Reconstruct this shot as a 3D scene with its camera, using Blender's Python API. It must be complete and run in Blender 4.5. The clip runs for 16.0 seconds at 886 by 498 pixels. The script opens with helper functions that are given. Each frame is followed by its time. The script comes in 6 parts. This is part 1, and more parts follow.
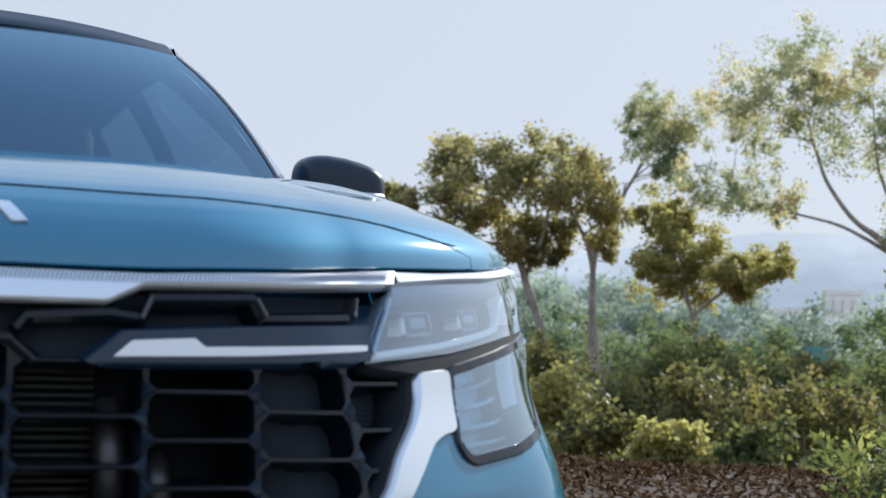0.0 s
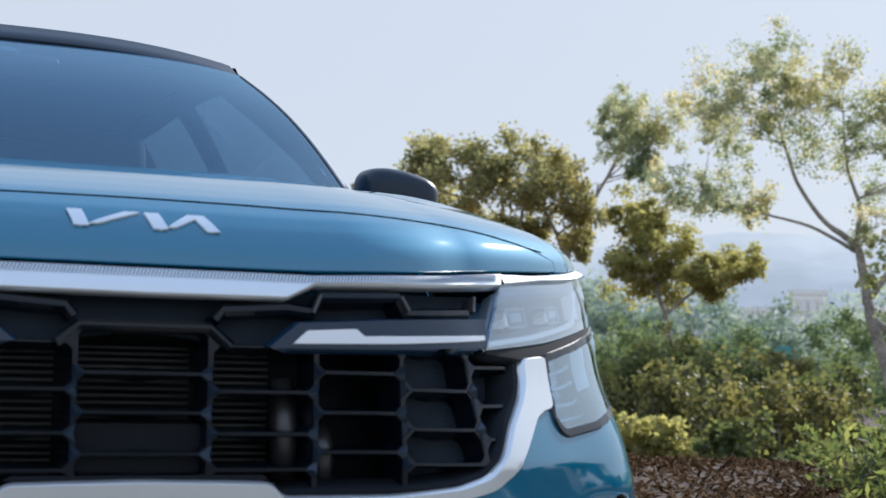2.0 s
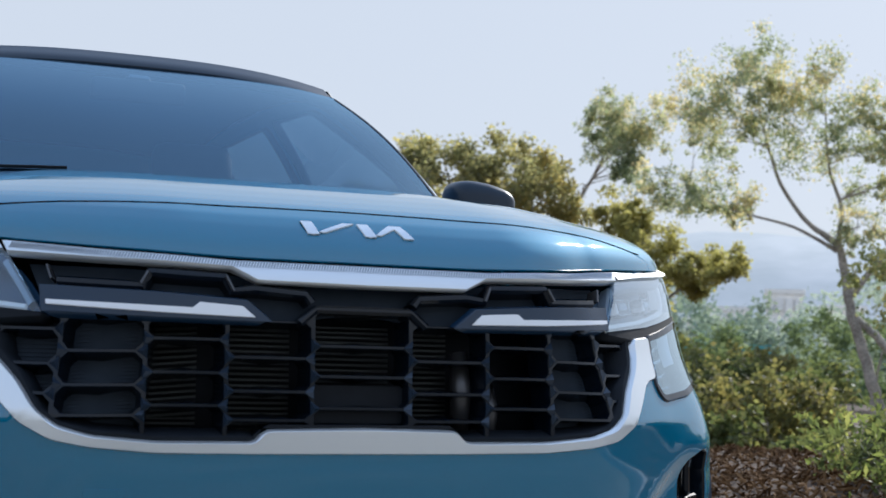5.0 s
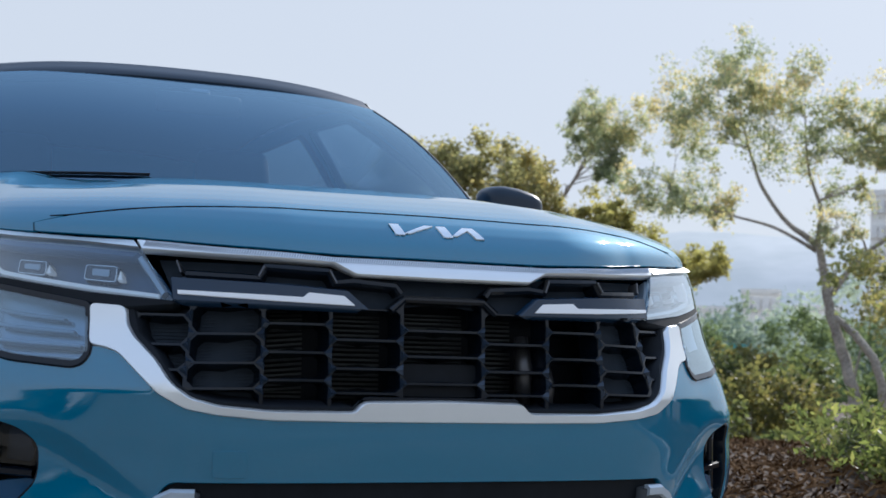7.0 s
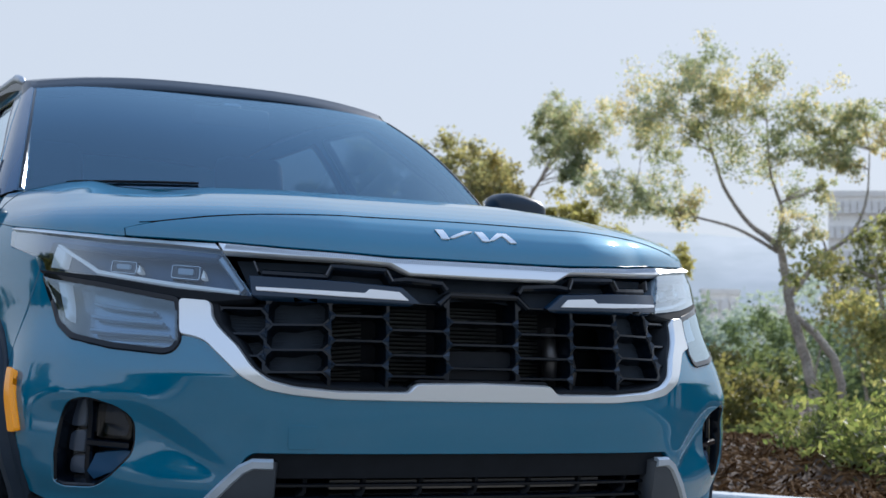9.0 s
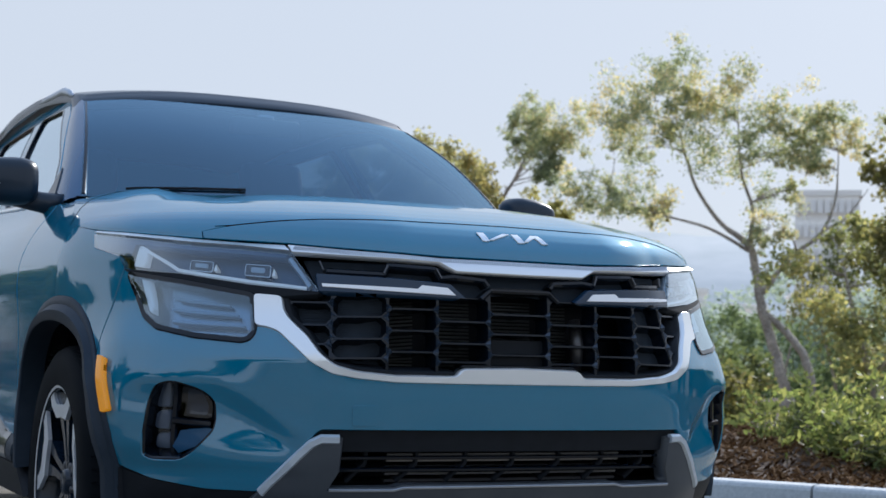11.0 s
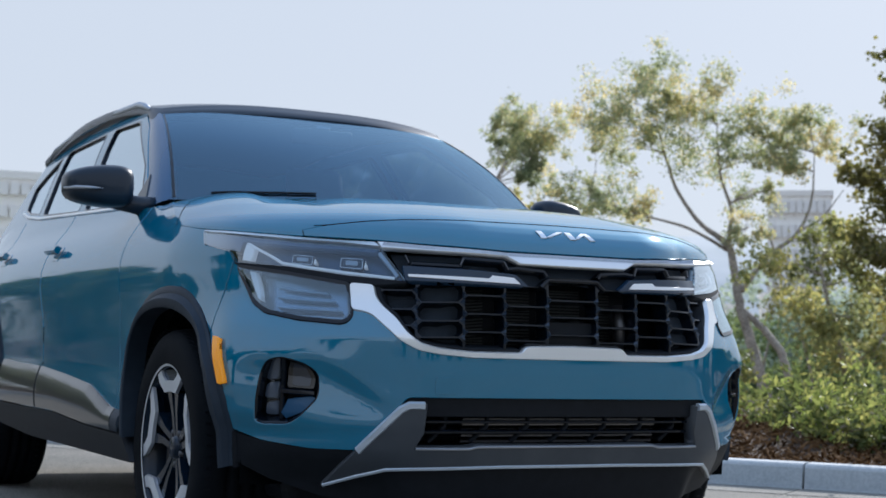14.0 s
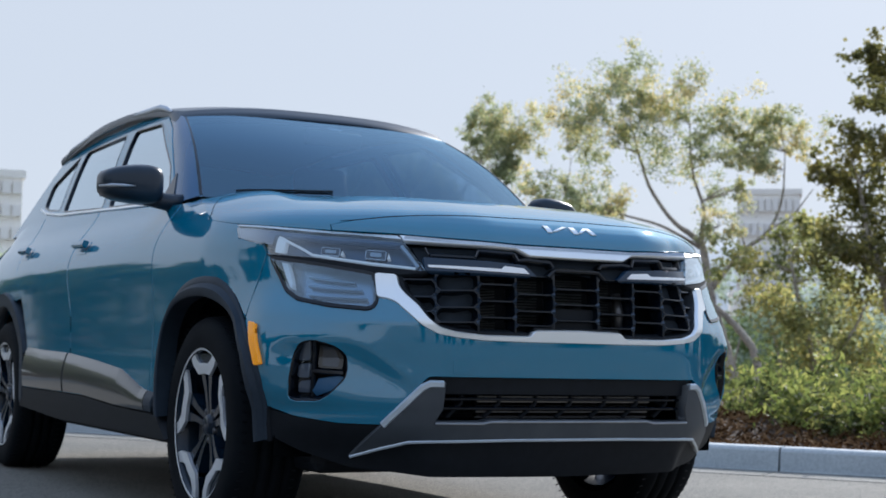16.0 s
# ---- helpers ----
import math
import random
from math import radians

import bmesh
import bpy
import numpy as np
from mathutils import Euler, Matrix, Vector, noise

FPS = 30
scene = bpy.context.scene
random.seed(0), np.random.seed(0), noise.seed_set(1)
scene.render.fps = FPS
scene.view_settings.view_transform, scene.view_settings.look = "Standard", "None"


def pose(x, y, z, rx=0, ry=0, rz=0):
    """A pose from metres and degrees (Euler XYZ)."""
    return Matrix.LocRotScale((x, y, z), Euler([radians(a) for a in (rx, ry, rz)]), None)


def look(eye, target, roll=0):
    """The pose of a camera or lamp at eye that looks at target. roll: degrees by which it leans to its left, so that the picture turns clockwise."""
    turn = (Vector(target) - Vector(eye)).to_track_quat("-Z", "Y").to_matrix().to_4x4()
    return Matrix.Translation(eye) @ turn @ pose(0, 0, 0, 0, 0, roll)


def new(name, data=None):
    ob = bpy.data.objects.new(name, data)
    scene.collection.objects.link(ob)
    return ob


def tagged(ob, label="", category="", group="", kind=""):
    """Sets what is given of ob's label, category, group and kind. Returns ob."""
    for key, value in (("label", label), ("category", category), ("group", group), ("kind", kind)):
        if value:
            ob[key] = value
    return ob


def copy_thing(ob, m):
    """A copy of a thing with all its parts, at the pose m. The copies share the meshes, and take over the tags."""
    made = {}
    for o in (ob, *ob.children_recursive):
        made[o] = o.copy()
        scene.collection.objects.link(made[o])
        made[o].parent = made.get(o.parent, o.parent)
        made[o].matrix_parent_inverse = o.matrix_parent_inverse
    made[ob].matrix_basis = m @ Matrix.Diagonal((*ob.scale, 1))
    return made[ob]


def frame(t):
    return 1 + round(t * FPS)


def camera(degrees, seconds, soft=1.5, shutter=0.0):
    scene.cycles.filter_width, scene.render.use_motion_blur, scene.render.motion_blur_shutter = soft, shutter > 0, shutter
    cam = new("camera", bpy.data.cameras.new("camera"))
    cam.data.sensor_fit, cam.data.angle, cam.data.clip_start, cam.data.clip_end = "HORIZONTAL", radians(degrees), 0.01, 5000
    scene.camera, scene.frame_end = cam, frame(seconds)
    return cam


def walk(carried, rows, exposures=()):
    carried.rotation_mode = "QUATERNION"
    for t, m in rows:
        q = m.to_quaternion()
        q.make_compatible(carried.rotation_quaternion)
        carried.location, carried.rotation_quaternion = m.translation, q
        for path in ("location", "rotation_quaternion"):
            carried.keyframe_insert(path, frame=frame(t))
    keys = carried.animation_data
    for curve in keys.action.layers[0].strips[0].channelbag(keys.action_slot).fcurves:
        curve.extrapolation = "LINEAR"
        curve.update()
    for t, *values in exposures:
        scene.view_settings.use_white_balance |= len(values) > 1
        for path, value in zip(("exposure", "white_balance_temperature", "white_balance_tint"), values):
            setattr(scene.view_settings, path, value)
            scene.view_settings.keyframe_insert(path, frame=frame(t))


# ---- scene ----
from mathutils import geometry

# ---------------------------------------------------------------- camera
cam = camera(32.6, 16.0)
PATH = [
    (0.0, pose(-0.052, -1.433, 0.813, 93.82, 0, -20.79) @ pose(0, 0, 0, 0, 0, 1.59)),
    (0.5, pose(-0.122, -1.493, 0.811, 93.82, 0, -21.11) @ pose(0, 0, 0, 0, 0, 1.59)),
    (1.0, pose(-0.191, -1.551, 0.808, 93.81, 0, -21.45) @ pose(0, 0, 0, 0, 0, 1.6)),
    (1.5, pose(-0.261, -1.612, 0.804, 93.82, 0, -21.76) @ pose(0, 0, 0, 0, 0, 1.61)),
    (2.0, pose(-0.331, -1.673, 0.796, 93.82, 0, -22.04) @ pose(0, 0, 0, 0, 0, 1.61)),
    (2.5, pose(-0.401, -1.734, 0.79, 93.81, 0, -22.3) @ pose(0, 0, 0, 0, 0, 1.62)),
    (3.0, pose(-0.472, -1.796, 0.783, 93.81, 0, -22.51) @ pose(0, 0, 0, 0, 0, 1.62)),
    (3.5, pose(-0.543, -1.859, 0.777, 93.81, 0, -22.62) @ pose(0, 0, 0, 0, 0, 1.63)),
    (4.0, pose(-0.615, -1.927, 0.772, 93.81, 0, -22.71) @ pose(0, 0, 0, 0, 0, 1.62)),
    (4.5, pose(-0.687, -1.995, 0.767, 93.81, 0, -22.83) @ pose(0, 0, 0, 0, 0, 1.62)),
    (5.0, pose(-0.76, -2.065, 0.761, 93.80, 0, -22.91) @ pose(0, 0, 0, 0, 0, 1.66)),
    (5.5, pose(-0.832, -2.136, 0.754, 93.79, 0, -23.04) @ pose(0, 0, 0, 0, 0, 1.67)),
    (6.0, pose(-0.904, -2.207, 0.746, 93.80, 0, -23.22) @ pose(0, 0, 0, 0, 0, 1.68)),
    (6.5, pose(-0.977, -2.278, 0.737, 93.80, 0, -23.46) @ pose(0, 0, 0, 0, 0, 1.67)),
    (7.0, pose(-1.05, -2.349, 0.73, 93.81, 0, -23.77) @ pose(0, 0, 0, 0, 0, 1.66)),
    (7.5, pose(-1.123, -2.42, 0.723, 93.82, 0, -24.13) @ pose(0, 0, 0, 0, 0, 1.65)),
    (8.0, pose(-1.196, -2.49, 0.718, 93.83, 0, -24.55) @ pose(0, 0, 0, 0, 0, 1.64)),
    (8.5, pose(-1.272, -2.564, 0.711, 93.85, 0, -24.96) @ pose(0, 0, 0, 0, 0, 1.62)),
    (9.0, pose(-1.35, -2.641, 0.704, 93.86, 0, -25.28) @ pose(0, 0, 0, 0, 0, 1.61)),
    (9.5, pose(-1.429, -2.715, 0.697, 93.87, 0, -25.59) @ pose(0, 0, 0, 0, 0, 1.58)),
    (10.0, pose(-1.507, -2.788, 0.69, 93.87, 0, -25.91) @ pose(0, 0, 0, 0, 0, 1.55)),
    (10.5, pose(-1.586, -2.858, 0.684, 93.87, 0, -26.21) @ pose(0, 0, 0, 0, 0, 1.52)),
    (11.0, pose(-1.664, -2.926, 0.677, 93.86, 0, -26.48) @ pose(0, 0, 0, 0, 0, 1.49)),
    (11.5, pose(-1.743, -2.994, 0.67, 93.87, 0, -26.73) @ pose(0, 0, 0, 0, 0, 1.48)),
    (12.0, pose(-1.821, -3.059, 0.663, 93.87, 0, -26.93) @ pose(0, 0, 0, 0, 0, 1.47)),
    (12.5, pose(-1.902, -3.13, 0.656, 93.87, 0, -27.11) @ pose(0, 0, 0, 0, 0, 1.46)),
    (13.0, pose(-1.981, -3.2, 0.644, 93.88, 0, -27.25) @ pose(0, 0, 0, 0, 0, 1.43)),
    (13.5, pose(-2.059, -3.269, 0.633, 93.89, 0, -27.35) @ pose(0, 0, 0, 0, 0, 1.39)),
    (14.0, pose(-2.137, -3.339, 0.62, 93.90, 0, -27.5) @ pose(0, 0, 0, 0, 0, 1.35)),
    (14.5, pose(-2.212, -3.407, 0.608, 93.89, 0, -27.72) @ pose(0, 0, 0, 0, 0, 1.32)),
    (15.0, pose(-2.284, -3.477, 0.597, 93.89, 0, -27.96) @ pose(0, 0, 0, 0, 0, 1.31)),
    (15.5, pose(-2.357, -3.545, 0.587, 93.87, 0, -28.29) @ pose(0, 0, 0, 0, 0, 1.31)),
    (16.0, pose(-2.428, -3.618, 0.577, 93.85, 0, -28.63) @ pose(0, 0, 0, 0, 0, 1.32)),
]
cam.data.dof.use_dof = True
cam.data.dof.focus_distance = 3.15
cam.data.dof.aperture_fstop = 9.5
walk(cam, PATH, [(0.0, 0.40, 5550, 13), (16.0, 0.40, 5550, 13)])

# ---------------------------------------------------------------- sky, sun, exposure
SUN_AZ = radians(53)      # clockwise from +y
SUN_EL = radians(30)
world = bpy.data.worlds.new("sky")
scene.world = world
world.use_nodes = True
wn = world.node_tree
wn.nodes.clear()
sky = wn.nodes.new("ShaderNodeTexSky")
sky.sky_type = "NISHITA"
sky.sun_disc = False
sky.sun_elevation, sky.sun_rotation = SUN_EL, SUN_AZ
sky.air_density, sky.dust_density, sky.ozone_density = 1.0, 1.6, 2.8
# thin high haze evens out the blue
haze = wn.nodes.new("ShaderNodeMix")
haze.data_type = "RGBA"
veil = wn.nodes.new("ShaderNodeTexCoord")          # thick low down, thin overhead
height = wn.nodes.new("ShaderNodeSeparateXYZ")
thick = wn.nodes.new("ShaderNodeMapRange")
thick.inputs["From Min"].default_value, thick.inputs["From Max"].default_value = 0.28, 0.85
thick.inputs["To Min"].default_value, thick.inputs["To Max"].default_value = 0.94, 0.80
wn.links.new(veil.outputs["Generated"], height.inputs[0])
wn.links.new(height.outputs["Z"], thick.inputs["Value"])
wn.links.new(thick.outputs[0], haze.inputs["Factor"])
tone = wn.nodes.new("ShaderNodeMix")               # white at the horizon, blue higher up
tone.data_type = "RGBA"
rise = wn.nodes.new("ShaderNodeMapRange")
rise.inputs["From Min"].default_value, rise.inputs["From Max"].default_value = 0.30, 0.75
wn.links.new(height.outputs["Z"], rise.inputs["Value"])
wn.links.new(rise.outputs[0], tone.inputs["Factor"])
tone.inputs[6].default_value, tone.inputs[7].default_value = (5.66, 5.74, 5.52, 1), (4.7, 5.8, 7.3, 1)
wn.links.new(tone.outputs[2], haze.inputs[7])
bg = wn.nodes.new("ShaderNodeBackground")
bg.inputs["Strength"].default_value = 0.095
wout = wn.nodes.new("ShaderNodeOutputWorld")
wn.links.new(sky.outputs[0], haze.inputs[6])
wn.links.new(haze.outputs[2], bg.inputs[0])
wn.links.new(bg.outputs[0], wout.inputs[0])
sun = new("sun", bpy.data.lights.new("sun", "SUN"))
sun.data.energy, sun.data.angle, sun.data.color = 3.6, radians(0.9), (1.0, 0.90, 0.74)
to_sun = Vector((math.sin(SUN_AZ) * math.cos(SUN_EL), math.cos(SUN_AZ) * math.cos(SUN_EL), math.sin(SUN_EL)))
sun.matrix_world = look(to_sun * 50, (0, 0, 0))


# ---------------------------------------------------------------- materials
def material(name, color, rough=0.5, metal=0.0, coat=0.0, coat_rough=0.03, spec=0.5):
    m = bpy.data.materials.new(name)
    m.use_nodes = True
    b = m.node_tree.nodes["Principled BSDF"]
    b.inputs["Base Color"].default_value = (*color, 1)
    b.inputs["Roughness"].default_value = rough
    b.inputs["Metallic"].default_value = metal
    b.inputs["Coat Weight"].default_value = coat
    b.inputs["Coat Roughness"].default_value = coat_rough
    b.inputs["Specular IOR Level"].default_value = spec
    return m


def node(m, kind, **values):
    n = m.node_tree.nodes.new(kind)
    for k, v in values.items():
        n.inputs[k].default_value = v
    return n


def vary(m, color_a, color_b, scale, fine=0.0, bump=0.0, bump_scale=None, rough=None, detail=6.0):
    """Noise between two colours at a real-world size, with fine grain and relief."""
    t, b = m.node_tree, m.node_tree.nodes["Principled BSDF"]
    co = t.nodes.new("ShaderNodeTexCoord")
    n1 = node(m, "ShaderNodeTexNoise", Scale=scale, Detail=detail, Roughness=0.6)
    t.links.new(co.outputs["Object"], n1.inputs["Vector"])
    ramp = t.nodes.new("ShaderNodeValToRGB")
    ramp.color_ramp.elements[0].position, ramp.color_ramp.elements[1].position = 0.32, 0.68
    ramp.color_ramp.elements[0].color, ramp.color_ramp.elements[1].color = (*color_a, 1), (*color_b, 1)
    t.links.new(n1.outputs["Fac"], ramp.inputs["Fac"])
    last = ramp.outputs["Color"]
    n2 = node(m, "ShaderNodeTexNoise", Scale=bump_scale or scale * 14, Detail=3.0)
    t.links.new(co.outputs["Object"], n2.inputs["Vector"])
    if fine:
        mix = t.nodes.new("ShaderNodeMix")
        mix.data_type, mix.blend_type = "RGBA", "OVERLAY"
        mix.inputs["Factor"].default_value = fine
        t.links.new(last, mix.inputs[6])
        crisp = node(m, "ShaderNodeMapRange", **{"From Min": 0.34, "From Max": 0.66})
        t.links.new(n2.outputs["Fac"], crisp.inputs["Value"])
        t.links.new(crisp.outputs[0], mix.inputs[7])
        last = mix.outputs[2]
    t.links.new(last, b.inputs["Base Color"])
    if bump:
        bp = node(m, "ShaderNodeBump", Strength=bump, Distance=0.02)
        t.links.new(n2.outputs["Fac"], bp.inputs["Height"])
        t.links.new(bp.outputs["Normal"], b.inputs["Normal"])
    if rough:
        mr = node(m, "ShaderNodeMapRange", **{"To Min": rough[0], "To Max": rough[1]})
        t.links.new(n1.outputs["Fac"], mr.inputs["Value"])
        t.links.new(mr.outputs[0], b.inputs["Roughness"])
    return m


def glass(name, tint, f0=0.05, sheen=(0.95, 0.95, 0.95), bend=5.0):
    """A thin pane: tinted, clear, its reflection growing towards a grazing view."""
    m = bpy.data.materials.new(name)
    m.use_nodes = True
    t = m.node_tree
    t.nodes.clear()
    tr = t.nodes.new("ShaderNodeBsdfTransparent")
    tr.inputs["Color"].default_value = (*tint, 1)
    gl = t.nodes.new("ShaderNodeBsdfGlossy")
    gl.inputs["Roughness"].default_value = 0.01
    gl.inputs["Color"].default_value = (*sheen, 1)
    lw = t.nodes.new("ShaderNodeLayerWeight")
    lw.inputs["Blend"].default_value = 0.5
    pw = t.nodes.new("ShaderNodeMath")
    pw.operation = "POWER"
    pw.inputs[1].default_value = bend
    ma = t.nodes.new("ShaderNodeMath")
    ma.operation = "MULTIPLY_ADD"
    ma.inputs[1].default_value, ma.inputs[2].default_value = 1 - f0, f0
    mx = t.nodes.new("ShaderNodeMixShader")
    out = t.nodes.new("ShaderNodeOutputMaterial")
    t.links.new(lw.outputs["Facing"], pw.inputs[0])
    t.links.new(pw.outputs[0], ma.inputs[0])
    t.links.new(ma.outputs[0], mx.inputs[0])
    t.links.new(tr.outputs[0], mx.inputs[1])
    t.links.new(gl.outputs[0], mx.inputs[2])
    t.links.new(mx.outputs[0], out.inputs[0])
    return m


def car_paint():
    m = material("blue_paint", (0.03, 0.22, 0.31), 0.34, 0.30, 1.0, 0.055, 0.0)
    t, b = m.node_tree, m.node_tree.nodes["Principled BSDF"]
    b.inputs["Coat IOR"].default_value = 1.98
    co = t.nodes.new("ShaderNodeTexCoord")
    v = node(m, "ShaderNodeTexVoronoi", Scale=2600.0)
    t.links.new(co.outputs["Object"], v.inputs["Vector"])
    big = node(m, "ShaderNodeTexNoise", Scale=3.0, Detail=2.0)
    t.links.new(co.outputs["Object"], big.inputs["Vector"])
    r = t.nodes.new("ShaderNodeMapRange")
    r.inputs["To Min"].default_value, r.inputs["To Max"].default_value = 0.58, 0.64
    t.links.new(big.outputs["Fac"], r.inputs["Value"])
    t.links.new(r.outputs[0], b.inputs["Roughness"])
    mix = t.nodes.new("ShaderNodeMix")
    mix.data_type = "RGBA"
    mix.inputs[6].default_value, mix.inputs[7].default_value = (0.004, 0.152, 0.268, 1), (0.008, 0.208, 0.352, 1)
    t.links.new(v.outputs["Color"], mix.inputs["Factor"])
    t.links.new(mix.outputs[2], b.inputs["Base Color"])
    return m


PAINT = car_paint()
BLACK_PAINT = material("black_paint", (0.011, 0.023, 0.040), 0.36, 0.0, 0.25, 0.10, 0.3)
CHROME = material("satin_chrome", (0.86, 0.88, 0.885), 0.30, 0.75)
SILVER = vary(material("satin_silver", (0.5, 0.5, 0.5), 0.42, 0.9), (0.42, 0.45, 0.49), (0.49, 0.52, 0.56), 4.0)
GUNMETAL = vary(material("gunmetal_plastic", (0.2, 0.2, 0.2), 0.42, 0.6), (0.074, 0.086, 0.104), (0.100, 0.114, 0.134), 6.0)
GLOSS_BLACK = material("gloss_black", (0.004, 0.007, 0.013), 0.09, 0.0, 0.0, spec=0.4)
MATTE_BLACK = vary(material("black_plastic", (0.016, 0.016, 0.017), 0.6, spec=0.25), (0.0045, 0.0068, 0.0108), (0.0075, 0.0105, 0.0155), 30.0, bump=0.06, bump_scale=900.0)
CLADDING = vary(material("grey_cladding", (0.035, 0.035, 0.036), 0.5, spec=0.32), (0.017, 0.028, 0.044), (0.025, 0.038, 0.056), 18.0, bump=0.08, bump_scale=700.0)
RUBBER = vary(material("tyre_rubber", (0.018, 0.018, 0.019), 0.7), (0.0035, 0.0055, 0.008), (0.007, 0.009, 0.012), 12.0, bump=0.08, bump_scale=300.0)
RUBBER.node_tree.nodes["Principled BSDF"].inputs["Specular IOR Level"].default_value = 0.08
for dull in (MATTE_BLACK, CLADDING):
    dull.node_tree.nodes["Principled BSDF"].inputs["Specular IOR Level"].default_value = 0.25
ALLOY = material("machined_alloy", (0.74, 0.77, 0.81), 0.42, 0.6)
# near black without gloss: the deep shade of wells and gaps is in the colour
WELL = material("arch_felt", (0.004, 0.005, 0.006), 1.0, spec=0.0)
# dark blue put into the colour stands in for a mirrored sky
PILLAR_PAINT = material("dark_blue_gloss", (0.020, 0.088, 0.195), 0.25, 0.3, 0.4, 0.03, 0.3)
RIM_BLACK = material("black_rim", (0.006, 0.015, 0.030), 0.25, 0.0, 0.2, spec=0.3)
DISC = material("brake_disc", (0.17, 0.165, 0.16), 0.35, 1.0)
# blue sheens tint the reflections, standing in for a bluer mirrored sky
WINDSHIELD = glass("windshield_glass", (0.34, 0.46, 0.55), 0.19, (0.50, 0.75, 0.97))
TINTED = glass("tinted_glass", (0.50, 0.58, 0.64), 0.62, (0.82, 0.92, 1.0))
LENS = glass("lamp_lens", (0.80, 0.90, 0.97), 0.05, (0.88, 0.95, 1.0), 1.4)
LOW_LENS = glass("low_lamp_lens", (0.66, 0.80, 0.92), 0.13, (0.80, 0.93, 1.0), 2.0)
SMOKED_GLASS = glass("smoked_glass", (0.16, 0.19, 0.24), 0.06)
FOG_LENS = glass("fog_lens", (0.62, 0.68, 0.76), 0.05, (0.9, 0.95, 1.0), 4.0)
LAMP_DARK = material("lamp_housing", (0.022, 0.078, 0.170), 0.30, 0.25)
LAMP_LOW = material("lower_lamp_housing", (0.26, 0.33, 0.41), 0.22, 0.8)
DOOR_GLOSS = material("moulding_gloss", (0.016, 0.021, 0.028), 0.30, 0.0, 0.75, 0.02, 0.3)
DOOR_GLOSS.node_tree.nodes["Principled BSDF"].inputs["Coat IOR"].default_value = 1.36
GRILLE_BLACK = material("grille_black", (0.003, 0.006, 0.012), 0.22, spec=0.4)
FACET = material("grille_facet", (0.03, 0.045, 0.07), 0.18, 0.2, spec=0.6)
SMOKED = material("smoked_lens", (0.014, 0.034, 0.068), 0.06, 0.0, 0.0)
BROW = material("satin_silver_paint", (0.58, 0.65, 0.72), 0.42, 0.45, 0.3)
GUIDE_GREY = material("unlit_guide", (0.30, 0.38, 0.48), 0.2, 0.2, 0.6)
LED = material("led_cell", (0.22, 0.24, 0.28), 0.3, 0.3)
LAMP_CHROME = material("lamp_reflector", (0.6, 0.63, 0.67), 0.16, 1.0)
LIGHT_PIPE = material("light_pipe", (0.68, 0.70, 0.72), 0.2, 0.0, 0.6)
lit_pipe = LIGHT_PIPE.node_tree.nodes["Principled BSDF"]          # the daytime lamps are on, dimly
lit_pipe.inputs["Emission Color"].default_value, lit_pipe.inputs["Emission Strength"].default_value = (0.92, 0.96, 1.0, 1), 0.12
AMBER = material("amber_lens", (0.85, 0.31, 0.002), 0.22, 0.0, 0.1)
lit_amber = AMBER.node_tree.nodes["Principled BSDF"]                # a small added glow lifts the side markers' orange
lit_amber.inputs["Emission Color"].default_value, lit_amber.inputs["Emission Strength"].default_value = (1.0, 0.38, 0.002, 1), 0.14
FABRIC = vary(material("seat_cloth", (0.03, 0.03, 0.034), 0.85), (0.024, 0.024, 0.027), (0.038, 0.038, 0.042), 40.0)
DASH = vary(material("dash_plastic", (0.02, 0.02, 0.022), 0.6), (0.017, 0.017, 0.018), (0.026, 0.026, 0.028), 25.0)
FINE_MESH = vary(material("ribbed_black", (0.012, 0.013, 0.016), 0.6, spec=0.1), (0.024, 0.032, 0.044), (0.034, 0.044, 0.058), 20.0)
FIN = material("radiator_fin", (0.055, 0.06, 0.057), 0.5, 0.4)
HOSE = material("hose_metal", (0.11, 0.11, 0.115), 0.4, 0.7)
ASPHALT = vary(material("asphalt", (0.06, 0.06, 0.06), 0.85), (0.165, 0.155, 0.132), (0.235, 0.218, 0.182), 0.9, 0.6, 0.5, 160.0)
CONCRETE = vary(material("kerb_concrete", (0.4, 0.4, 0.39), 0.85), (0.43, 0.455, 0.47), (0.54, 0.565, 0.575), 2.0, 0.10, 0.12, 70.0)
GUTTER = vary(material("gutter_concrete", (0.2, 0.2, 0.19), 0.9), (0.17, 0.165, 0.145), (0.25, 0.24, 0.21), 1.6, 0.35, 0.2, 80.0)
SOIL = vary(material("mulch_soil", (0.06, 0.035, 0.02), 0.95), (0.035, 0.019, 0.010), (0.085, 0.048, 0.026), 9.0, 0.0, 0.3, 60.0)


